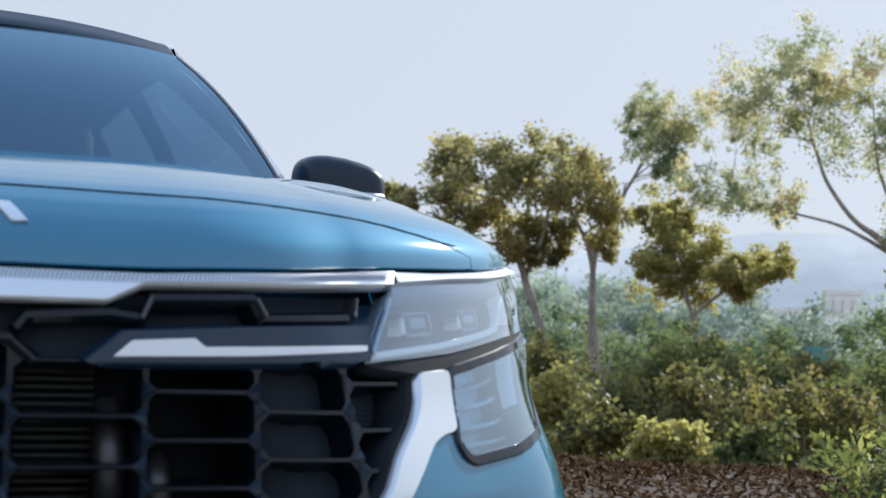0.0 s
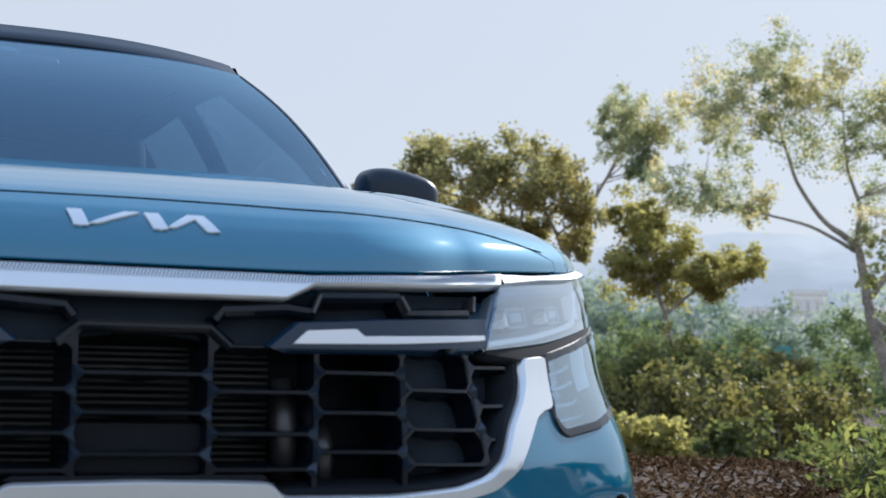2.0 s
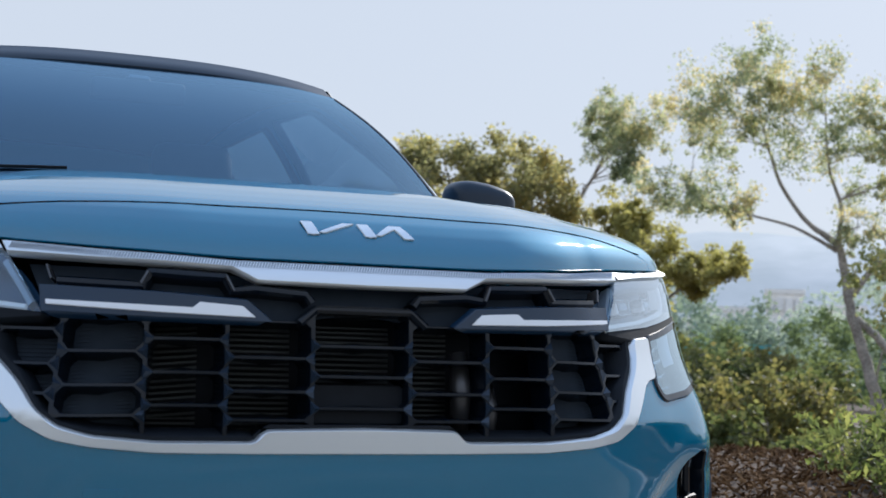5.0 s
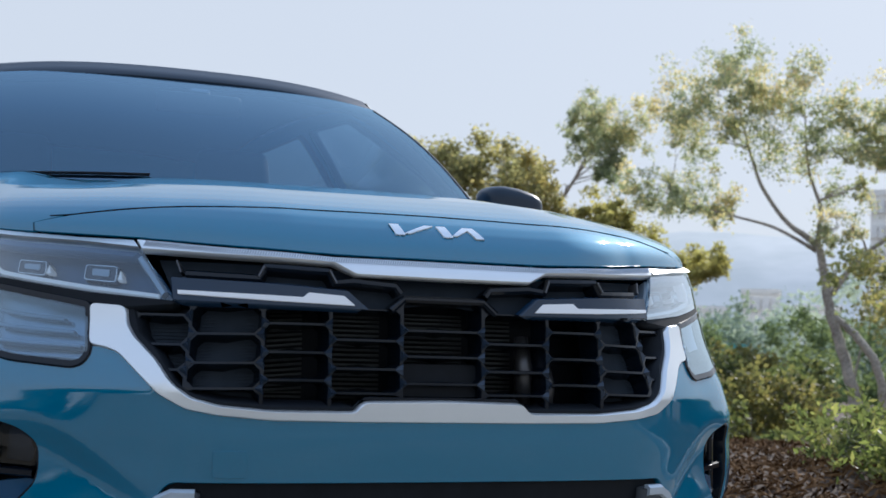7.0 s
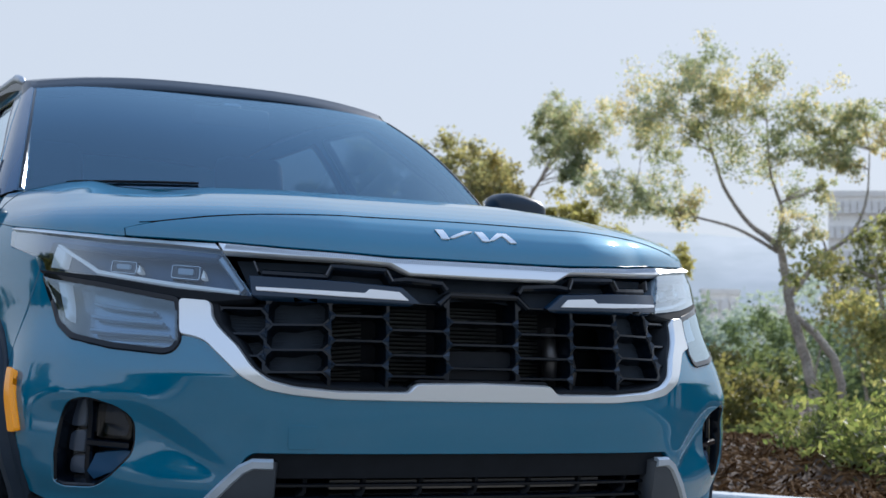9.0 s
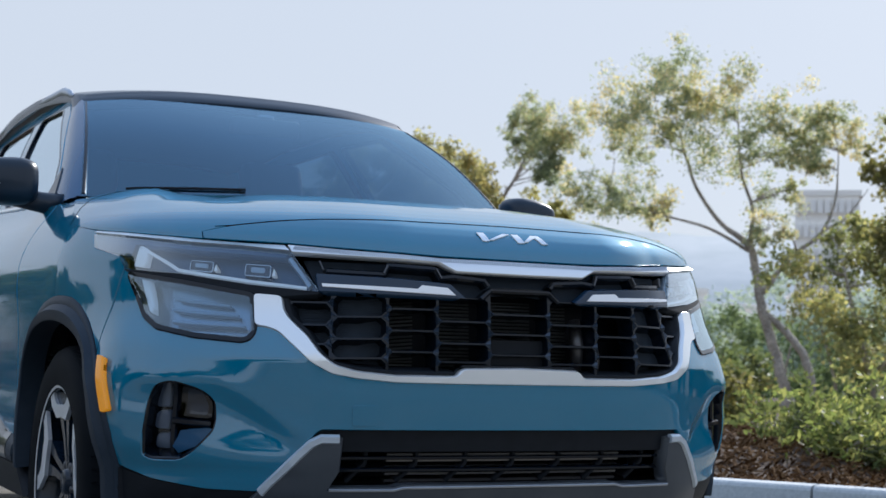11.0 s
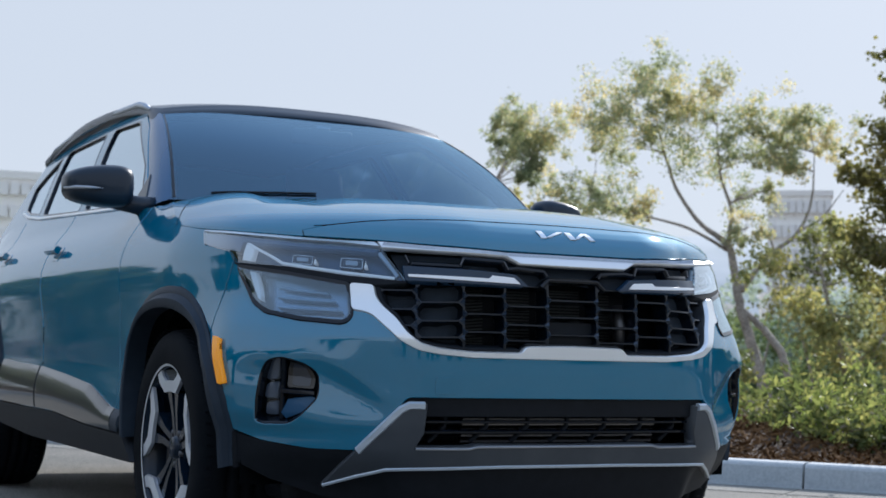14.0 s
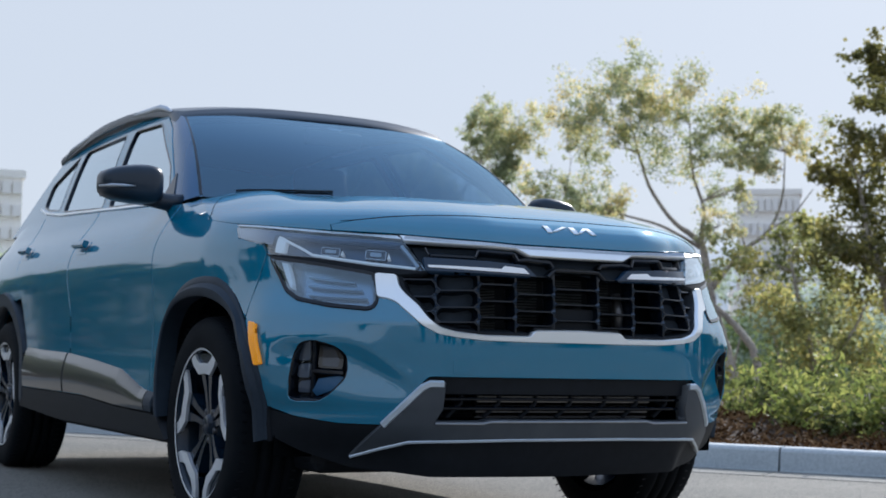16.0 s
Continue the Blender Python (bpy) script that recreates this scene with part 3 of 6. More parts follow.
def build_ground():
    # one sheet to the horizon, finer near the car
    xs = [-3000, -600, -120, -40, -20, -12, -8, -5, -3, -1.5, 0, 1.5, 3, 5, 8, 12, 20, 40, 120, 600, 3000]
    vs = [(x, y, 0 if math.hypot(x, y) < 30 else -.25) for y in xs for x in xs]
    n = len(xs)
    fs = [(j * n + i, j * n + i + 1, (j + 1) * n + i + 1, (j + 1) * n + i) for j in range(n - 1) for i in range(n - 1)]
    # under the bed the sheet lies low
    vs = [(x, y, z - 1.4 if (Vector((x, y, 0)) - KERB_AT).dot(KERB_OUT) > .3 else z) for x, y, z in vs]
    # the paved edge follows the kerb exactly
    ob = mesh_ob("ground", vs, fs, ASPHALT, None, "grey worn asphalt car park reaching to the distance", False)
    tagged(ob, category="ground", kind="structure")
    return ob


def paved():
    """The lot beside the kerb, laid over the sheet."""
    vs, fs = [], []
    for i in range(-20, 21):
        for o in (-14, -6, -2.5, -.4, -.003):
            vs.append(by_kerb(i * 1.5, o, .004))
    for i in range(40):
        for k in range(4):
            a = i * 5 + k
            fs.append((a, a + 5, a + 6, a + 1))
    ob = mesh_ob("pavement", vs, fs, ASPHALT, None, "grey asphalt lane beside the concrete kerb", False)
    tagged(ob, category="pavement", kind="structure")


def build_kerb():
    prof = ((-.02, -.05), (-.004, .004), (.0, .014), (.012, .105), (.02, .117), (.035, .125), (.14, .127), (.155, .12), (.16, -.2))
    kerb = empty("kerb", "pale concrete kerb along the planting bed", "kerb", kind="structure")
    for i in range(-10, 9):
        a0, a1 = i * 2.6 - .05 + .006, (i + 1) * 2.6 - .05 - .006
        vs, fs = [], []
        m = len(prof)
        for k in range(9):
            for o, z in prof:
                w = noise.noise(Vector((a0 + (a1 - a0) * k / 8, o * 3, z * 5))) * .003
                vs.append(by_kerb(a0 + (a1 - a0) * k / 8, o + w, z + w * .5))
        for k in range(8):
            for j in range(m - 1):
                a = k * m + j
                fs.append((a, a + 1, a + m + 1, a + m))
        fs += [tuple(range(m)), tuple(range(8 * m, 9 * m))[::-1]]
        mesh_ob("kerbstone", vs, fs, CONCRETE, kerb, "", True)
        vs = [by_kerb(a, o, z) for a in (a0, a1) for o, z in ((-.36, -.02), (-.36, .007), (-.10, .007), (-.0205, .0075), (-.0205, -.02))]
        mesh_ob("gutter_slab", vs, [(k, k + 1, k + 6, k + 5) for k in range(4)] + [(0, 1, 2, 3, 4), (9, 8, 7, 6, 5)], GUTTER, kerb, "worn grey concrete gutter at the kerb's foot", False)
        kerb.children[-2].data.polygons.foreach_set("use_smooth", [False] * len(kerb.children[-2].data.polygons))
    return kerb


def build_bed():
    vs, fs = [], []
    al = np.concatenate([np.arange(-60, -14, 3.0), np.arange(-14, 8, .16), np.arange(8, 40, 3.0)])
    ou = np.concatenate([[.14], np.arange(.2, 5, .16), np.arange(5, 14, .8), np.arange(14, 90, 6.0), [400, 1500]])
    for a in al:
        for o in ou:
            vs.append(by_kerb(a, o, bed_height(a, o)))
    n = len(ou)
    for i in range(len(al) - 1):
        for k in range(n - 1):
            q = i * n + k
            fs.append((q, q + 1, q + n + 1, q + n))
    ob = mesh_ob("planting_bed", vs, fs, SOIL, None, "brown bark mulch bank behind the kerb", True)
    tagged(ob, category="planting bed", kind="structure")
    # wood chips
    rng = random.Random(5)
    vs, fs = [], []
    for k in range(34000):
        a, o = rng.uniform(-10, 6), .16 + rng.random() ** 1.4 * 4.2
        c = by_kerb(a, o, bed_height(a, o) + rng.uniform(.0, .02))
        L, w = rng.uniform(.012, .050), rng.uniform(.0035, .009)
        r = Euler((rng.uniform(-.9, .9), rng.uniform(-.9, .9), rng.uniform(0, 6.3))).to_matrix()
        q = len(vs)
        for x, y, z in ((-L, -w, 0), (L, -w * .7, 0), (L * .9, w * .8, .004), (-L * .95, w, .004), (0, 0, .012)):
            vs.append(c + r @ Vector((x, y, z)))
        fs += [(q, q + 1, q + 4), (q + 1, q + 2, q + 4), (q + 2, q + 3, q + 4), (q + 3, q, q + 4)]
    chips = mesh_ob("wood_chips", vs, fs, CHIP, None, "loose brown wood chips strewn over the bank", False)
    tagged(chips, category="mulch", kind="stuff")


build_ground()
paved()
build_kerb()
build_bed()


# ---------------------------------------------------------------- the car
CAR = empty("suv", "teal blue compact suv with black roof, parked on asphalt", "car")
WHEEL_Y, REAR_Y, WHEEL_Z = .825, 3.49, .335


def side_s(y):
    return y + .571


def hood_v(v):
    h = v * v
    return (-.15 + math.sqrt(.0225 + 4.6 * h)) / 2


FOG = [(0.863, 0.489), (0.850, 0.561), (0.829, 0.592), (0.789, 0.602), (0.725, 0.584), (0.694, 0.560), (0.692, 0.516), (0.698, 0.493), (0.739, 0.449), (0.772, 0.429), (0.845, 0.427), (0.869, 0.435)]
LOW_LAMP = [(0.995, 0.834), (0.811, 0.814), (0.646, 0.790), (0.635, 0.787), (0.618, 0.709), (0.627, 0.694), (0.643, 0.689), (0.752, 0.697), (0.854, 0.714), (0.908, 0.740), (0.956, 0.791)]
LAMP_TOP = [(0.555, 0.883), (0.671, 0.892), (0.809, 0.900), (0.979, 0.915), (1.184, 0.931)]
LAMP_END = [(1.196, 0.929), (1.170, 0.898), (1.042, 0.872), (1.014, 0.844)]
LAMP_BOTTOM = [(0.819, 0.831), (0.644, 0.809), (.477, .797)]
ARCH_OUT = [(1.772, .352), (1.782, .443), (1.786, .544), (1.730, .632), (1.645, .712), (1.560, .757), (1.470, .780), (1.360, .788), (1.268, .782), (1.212, .765), (1.146, .722), (1.073, .657), (.992, .578), (.952, .494), (.946, .405), (.950, .318)]
ARCH_IN = [(1.722, .345), (1.735, .430), (1.740, .525), (1.698, .623), (1.608, .694), (1.482, .724), (1.345, .728), (1.240, .710), (1.144, .673), (1.085, .628), (1.028, .556), (1.002, .468), (.993, .382), (.992, .310)]


def build_nose():
    # panel that carries the badge, between the bright bar and the bonnet
    half = [(0, .012), (.14, .012), (.25, .012), (.40, .012), (.55, .014), (.552, .05), (.497, hood_v(.148)), (.417, hood_v(.197)), (.328, hood_v(.236)), (.2, hood_v(.262)), (.1, hood_v(.273)), (0, hood_v(.277))]
    panel("nose_panel", hood_form, mirrored(half), PAINT, CAR, step=.013, depth=.010, label="teal blue panel under the bonnet edge")
    half = [(0, hood_v(.285)), (.1, hood_v(.281)), (.2, hood_v(.270)), (.33, hood_v(.244)), (.42, hood_v(.205)), (.501, hood_v(.156)), (.5545, .05), (.5525, .012), (.7, .012), (.85, .012), (1, .012), (1, .5), (1, .985), (.6, .985), (.3, .985), (0, .985)]
    panel("hood", hood_form, mirrored(half), PAINT, CAR, step=.022, depth=.012, label="teal blue bonnet with raised shoulders")
    # black strips laid on the skin stand in for the shade of the bonnet gaps
    for sd in (1, -1):
        strip("shut_line", hood_form, flip([(.999, .03), (.995, .12), (.984, .25), (.955, .5), (.925, .66), (.90, .725), (.84, .745), (.70, .78), (.5, .82)], sd), .0045, .0006, .004, WELL, CAR, step=.03, label="black strip for the gap's shade round the bonnet")
    half = [(0, hood_v(.281)), (.1, hood_v(.277)), (.2, hood_v(.266)), (.33, hood_v(.240)), (.42, hood_v(.201)), (.499, hood_v(.152)), (.528, .095)]
    strip("shut_line", hood_form, [(-u, v) for u, v in reversed(half)] + half[1:], .0052, .0010, .004, WELL, CAR, step=.03, label="black strip for the gap's shade in front of the bonnet")
    # bright upper bar with its fine ribs
    half = [(0, .876), (.2, .876), (.365, .884), (0.565, 0.896), (0.552, 0.882), (.36, .874), (.2, .869), (.162, .851), (0, .850)]
    bar = panel("upper_grille_bar", wrap, mirrored(half), CHROME, CAR, step=.02, lift=.006, depth=.02, label="satin bright bar over the grille")
    vs, fs = [], []
    for k in range(-130, 131):
        s = k * .0042
        t = np.interp(abs(s), [0, .2, .365, .561], [.8755, .8755, .8835, .8945])
        q = len(vs)
        lean = -.004
        for ds, z, l in ((-.0012, t, .0068), (.0012, t, .0068), (.0012 + lean, t - .008, .0066), (-.0012 + lean, t - .008, .0066), (0, t, .0088), (lean, t - .008, .0070)):
            vs.append(on(wrap, s + ds, z, l)[0])
        fs += [(q, q + 3, q + 5, q + 4), (q + 4, q + 5, q + 2, q + 1)]
    mesh_ob("rib_band", vs, fs, SILVER, bar, "fine ribs along the bar", False)
    # lower frame of the grille
    half = [(0, .608), (.155, .608), (.302, .609), (.389, .616), (.441, .625), (.484, .647), (0.518, 0.675), (0.563, 0.711), (0.587, 0.719), (0.618, 0.723), (0.630, 0.790), (0.567, 0.786),
            (0.561, 0.758), (0.544, 0.737), (0.499, 0.701), (.469, .665), (.436, .640), (.389, .628), (.303, .621), (.161, .621), (.147, .638), (0, .641)]
    panel("lower_grille_frame", wrap, rounded(mirrored(half), .010, 3), CHROME, CAR, step=.016, lift=.005, depth=.03, label="satin bright frame round the grille's lower edge")


def build_bumper():
    half = [(0, .606), (.155, .606), (.302, .607), (.389, .614), (.441, .623), (.484, .645), (0.518, 0.673), (0.563, 0.709), (0.587, 0.717), (0.616, 0.720),
            (0.613, 0.706), (0.624, 0.689), (0.643, 0.684), (0.752, 0.692), (0.856, 0.709), (0.913, 0.737), (0.963, 0.790), (1.003, 0.836), (1.012, 0.849), (1.054, 0.700), (1.062, 0.655),
            (0.995, 0.585), (0.958, 0.510), (0.951, 0.451), (0.960, 0.416), (0.859, 0.389), (0.719, 0.372), (0.592, 0.371), (.488, .478), (.474, .498), (.46, .507), (0, .507)]
    fog = rounded(FOG, .02)
    panel("front_bumper", wrap, rounded(mirrored(half), .010, 3), PAINT, CAR, holes=[fog, flip(fog, -1)[::-1]], step=.014, depth=.02, label="teal blue front bumper")
    panel("tow_cover", wrap, rounded([(-.395, .515), (-.339, .515), (-.339, .558), (-.395, .558)], .006), PAINT, CAR, step=.02, lift=.0015, depth=.004, label="teal blue tow eye cover")
    # dark lower valance and its intake
    half = [(0, .505), (.458, .505), (.472, .496), (.484, .478), (.47, .482), (.43, .486), (.424, .458), (0, .458)]
    panel("valance", wrap, mirrored(half), MATTE_BLACK, CAR, step=.02, lift=-.012, depth=.05, label="black plastic band over the lower intake")
    half = [(0, .22), (.45, .225), (.70, .245), (.85, .285), (0.950, 0.330), (0.972, 0.405), (0.859, 0.386), (0.719, 0.369), (0.598, 0.368), (.700, .279), (0.521, 0.324), (0, .329)]
    panel("front_lip", wrap, mirrored(half), MATTE_BLACK, CAR, step=.03, lift=-.004, depth=.05, label="black plastic lower lip")
    for sd in (1, -1):
        panel("lip_corner", wrap, flip([(.945, .312), (.990, .322), (.992, .41), (.945, .405)], sd), MATTE_BLACK, CAR, step=.02, lift=.004, depth=.04)
    half = [(0, .330), (.19, .330), (0.521, 0.325), (.700, .279), (0.592, 0.371), (.481, .478), (.46, .488), (.417, .489), (.421, .418), (.446, .377), (.291, .377), (.27, .382), (.06, .380), (0, .380)]
    skid = panel("skid_plate", wrap, mirrored(half), GUNMETAL, CAR, step=.018, lift=.008, depth=.04, label="gunmetal skid plate with bright edges")
    for sd in (1, -1):
        strip("bright_edge", wrap, flip([(.421, .4865), (.459, .4865), (.480, .476), (0.590, 0.371)], sd), .020, .014, 0, BROW, skid, label="bright satin edge")
    strip("bottom_edge", wrap, [(-.695, .281), (-.60, .309), (-.521, .3275), (-.19, .333), (.19, .333), (0.521, 0.328), (0.600, 0.309), (.695, .281)], .008, .012, 0, BROW, skid, label="bright satin lower edge")
    strip("inner_edge", wrap, [(-.440, .380), (-.291, .380), (-.27, .385), (.27, .385), (.291, .380), (.440, .380)], .006, .012, 0, SILVER, skid, label="bright satin edge of the intake")
    intake = empty("lower_intake", "", "")
    intake.parent = CAR
    panel("intake_back", wrap, mirrored([(0, .37), (.46, .37), (.44, .47), (0, .47)]), MATTE_BLACK, intake, step=.05, lift=-.12, depth=.01)
    for z in (.385, .400, .415, .430, .445):
        strip("cooler_fin", wrap, [(-.30, z), (.30, z)], .007, -.035, .06, DISC, intake)
    for z in (.4405, .413):
        strip("slat", wrap, [(-.425, z), (.425, z)], .008, -.02, .07, GLOSS_BLACK, intake)
    for s in (-.36, -.24, -.12, 0, .12, .24, .36):
        strip("brace", wrap, [(s - .035, .385), (s + .008, .425), (s + .008, .455)], .012, -.028, .06, MATTE_BLACK, intake)
    # reversing side of the bumper corners: fog lamps
    for sd in (-1, 1):
        lamp = empty("fog_lamp", "", "")
        lamp.parent = CAR
        f = flip(rounded(FOG, .02), sd)
        if sd > 0:
            f = f[::-1]
        rim_path = flip(FOG, sd)
        strip("bezel", wrap, rim_path, .012, -.002, .05, GLOSS_BLACK, lamp, closed=True, label="gloss black surround")
        panel("recess", wrap, f, MATTE_BLACK, lamp, step=.02, lift=-.062, depth=.005)
        for i, (z0, z1) in enumerate(((0.545, 0.582), (.494, .532), (.440, .482))):
            q = flip(rounded([(.852, z0), (.846, z1), (.808, z1 + .004), (.812, z0)], .008), sd)
            panel("led_cell", wrap, q, LED, lamp, step=.012, lift=-.034, depth=.02, label="pale square lamp cell")
        panel("led_cover", wrap, flip([(0.866, 0.435), (0.847, 0.586), (0.802, 0.593), (0.810, 0.432)], sd), FOG_LENS, lamp, step=.03, lift=-.030, depth=.004)
        strip("fin", wrap, flip([(0.791, 0.514), (0.706, 0.510)], sd), .014, -.006, .05, GLOSS_BLACK, lamp)
        strip("pillar", wrap, flip([(0.798, 0.430), (0.789, 0.596)], sd), .016, -.02, .05, GLOSS_BLACK, lamp)
        panel("lower_wing", wrap, flip([(0.783, 0.437), (0.738, 0.461), (0.701, 0.497), (0.716, 0.501), (0.776, 0.493), (0.795, 0.456)], sd), PILLAR_PAINT, lamp, step=.02, lift=-.020, depth=.02)
        panel("reflector", wrap, flip(rounded([(.776, .530), (.772, .572), (.738, .566), (.722, .548), (.726, .526)], .008), sd), LAMP_CHROME, lamp, step=.014, lift=-.050, depth=.01, label="small bright reflector")
        panel("reflector_cover", wrap, flip(rounded([(.782, .524), (.778, .580), (.730, .572), (.708, .552), (.710, .520)], .008), sd), SMOKED_GLASS, lamp, step=.02, lift=-.030, depth=.004)
        ds = .0 if sd < 0 else .085
        lens = [(sd * (u + ds), z) for u, z in rounded([(1.010, .646), (.984, .641), (.943, .529), (.964, .526)], .005)]
        panel("marker_lamp", wrap, lens, AMBER, CAR, step=.012, lift=.015, depth=.016, label="amber side marker lens")


def build_grille():
    g = empty("grille", "", "")
    g.parent = CAR
    half = [(0, .60), (.30, .60), (.45, .62), (0.528, 0.700), (0.601, 0.800), (0.554, 0.871), (0, .87)]
    panel("grille_back", wrap, mirrored(half), MATTE_BLACK, g, step=.05, lift=-.115, depth=.01)
    for k in range(21):
        z = .628 + k * .0085
        for s0, s1 in ((-.335, -.232), (-.196, -.09), (-.068, .068), (.09, .166)):
            strip("radiator_fin", wrap, [(s0, z), (s1, z)], .0042, -.085, .09, FIN, g, step=.06)
    for s, z0, z1 in ((.225, .63, .71), (.178, .64, .76)):
        vs, fs = tube([on(wrap, s, z0, -.06)[0], on(wrap, s, (z0 + z1) / 2, -.055)[0], on(wrap, s, z1, -.065)[0]], [.014, .017, .013], 12)
        mesh_ob("hose", vs, fs, HOSE, g, "grey metal hose end")
    # cells: elongated hexagons in columns, each half a step off its neighbours
    edge_z, edge_s = (.621, .640, .665, .701, .737, .758, .786), (.40, .436, .469, .499, .544, .558, .563)
    low_s, low_z = (0, .147, .161, .303, .389, .436, .469, .499, .544), (.641, .641, .621, .621, .628, .640, .665, .701, .737)
    columns = [(0, .076, .812, (.762, .718, .672)), (.076, .203, .794, (.743, .695, .654)), (.203, .319, .794, (.767, .720, .674)), (.319, .447, .796, (.749, .702, .660)), (.447, .556, .797, (.778, .731, .690))]
    holes = []
    for s0, s1, top, zs in columns:
        zs = (top + .002,) + zs + (.60,)
        for hi, lo in zip(zs, zs[1:]):
            for sd in ((1, -1) if s0 else (1,)):
                a, b = (s0 if s0 else -s1) + .0030, s1 - .0030
                hi_, lo_ = hi - .0019, lo + .0019
                c = min(.0068 if s1 < .33 else .0105, (hi - lo) * .3)
                poly = [(a, lo_ + c), (a, hi_ - c), (a + c * 1.1, hi_), (b - c * 1.1, hi_), (b, hi_ - c), (b, lo_ + c), (b - c * 1.1, lo_), (a + c * 1.1, lo_)]
                cut = []
                for u, z in dense(poly, .012):
                    z = max(z, np.interp(abs(u), low_s, low_z) + .007)
                    u = math.copysign(min(abs(u), np.interp(z, edge_z, edge_s) - .008), u)
                    if not cut or math.hypot(cut[-1][0] - u, cut[-1][1] - z) > .003:
                        cut.append((float(u), float(z)))
                if len(cut) < 6 or max(q[1] for q in cut) - min(q[1] for q in cut) < .012 or max(q[0] for q in cut) - min(q[0] for q in cut) < .02:
                    continue
                cut = flip(cut, sd)
                holes.append(cut if sd > 0 else cut[::-1])
    half = [(0, .816), (.074, .816), (.098, .796), (.30, .798), (.478, .802), (.553, .797), (.561, .786), (.543, .739), (.498, .703), (.468, .667), (.435, .642), (.389, .630), (.303, .623), (.163, .623), (.149, .643), (0, .643)]
    panel("cell_net", wrap, mirrored(half), GRILLE_BLACK, g, holes=holes, step=.02, lift=-.012, depth=.006, label="gloss black net of elongated hexagon cells")
    for h in holes:
        m = len(h)
        mid = Vector((sum(p[0] for p in h) / m, sum(p[1] for p in h) / m))
        vs, fs = [], []
        for lift, inset in ((-.012, 0), (-.016, .0012), (-.055, .007)):
            for p in h:
                d = mid - Vector(p)
                q = Vector(p) + d.normalized() * min(inset, d.length * .4)
                vs.append(on(wrap, q.x, q.y, lift)[0])
        for r in range(2):
            for i in range(m):
                j = (i + 1) % m
                fs.append((r * m + i, r * m + j, (r + 1) * m + j, (r + 1) * m + i))
        mesh_ob("cell_wall", vs, fs, GRILLE_BLACK, g, "", False)
        if abs(mid.x) > .33:
            panel("cell_back", wrap, h, FINE_MESH, g, step=.03, lift=-.045, depth=.004)
            lo, hi = min(p[1] for p in h), max(p[1] for p in h)
            z = lo + .006
            while z < hi - .004:
                us = [p[0] for p in h if abs(p[1] - z) < .02]
                if len(us) > 1 and max(us) - min(us) > .03:
                    strip("fine_rib", wrap, [(min(us) + .010, z), (max(us) - .010, z)], .0016, -.0430, .0455, FINE_MESH, g, step=.06)
                z += .0052
    panel("sensor_cover", wrap, rounded([(-.070, .650), (.070, .650), (.070, .706), (-.070, .706)], .006), MATTE_BLACK, g, step=.04, lift=-.03, depth=.01, label="plain black sensor cover")
    # facets where the bars meet the uprights, their highlight put into a lighter colour
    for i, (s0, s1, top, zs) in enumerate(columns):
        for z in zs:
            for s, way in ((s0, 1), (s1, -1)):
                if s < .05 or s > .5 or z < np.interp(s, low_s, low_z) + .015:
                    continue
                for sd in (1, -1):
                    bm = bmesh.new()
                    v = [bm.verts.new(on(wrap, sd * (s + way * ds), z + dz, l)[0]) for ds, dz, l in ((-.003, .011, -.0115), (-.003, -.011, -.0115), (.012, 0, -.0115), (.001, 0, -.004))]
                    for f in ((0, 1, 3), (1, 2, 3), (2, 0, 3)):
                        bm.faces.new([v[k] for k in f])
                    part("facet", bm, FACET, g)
    panel("upper_backing", wrap, mirrored([(0, .815), (.1, .80), (.48, .80), (.53, .884), (.36, .882), (.2, .876), (0, .876)]), FINE_MESH, g, step=.04, lift=-.035, depth=.01, label="finely ribbed black backing")
    # upper row of half cells
    strip("centre_hood", wrap, [(-.098, .794), (-.074, .815), (.074, .815), (.098, .794)], .012, -.002, .07, GLOSS_BLACK, g, taper=.3)
    for sd in (1, -1):
        strip("upper_step", wrap, flip([(.079, .824), (.089, .8365), (.165, .842), (.198, .838), (.208, .858), (.315, .862), (.326, .841), (.462, .846)], sd), .014, -.004, .07, GLOSS_BLACK, g, taper=.45)
        for s0, z0, s1, z1 in ((.196, .836, .2065, .857), (.317, .860, .327, .842), (.470, .846, .482, .866)):
            strip("bright_tip", wrap, flip([(s0, z0), (s1, z1)], sd), .0045, .0, .02, HOSE, g, label="bright edge of the step")
        # lamp strip set into the grille
        bar = panel("lamp_strip", wrap, flip([(.142, .793), (.178, .822), (.300, .829), (.487, .836), (.478, .799), (.30, .795)], sd), SMOKED, g, step=.02, lift=.004, depth=.045, label="smoked lamp strip")
        panel("light_pipe", wrap, flip([(.168, .7985), (.186, .813), (.246, .8165), (.256, .8085), (.470, .8135), (.469, .8080), (.30, .8015)], sd), LIGHT_PIPE, bar, step=.015, lift=.008, depth=.006, label="pale frosted light guide")
        # matte black strip put in as the shade inside the frame's lower edge
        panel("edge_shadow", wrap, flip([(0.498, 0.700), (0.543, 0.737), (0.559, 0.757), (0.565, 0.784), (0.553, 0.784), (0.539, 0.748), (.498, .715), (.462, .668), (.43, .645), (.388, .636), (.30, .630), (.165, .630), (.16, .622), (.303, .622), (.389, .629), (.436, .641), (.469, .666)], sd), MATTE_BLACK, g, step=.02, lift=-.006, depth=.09)


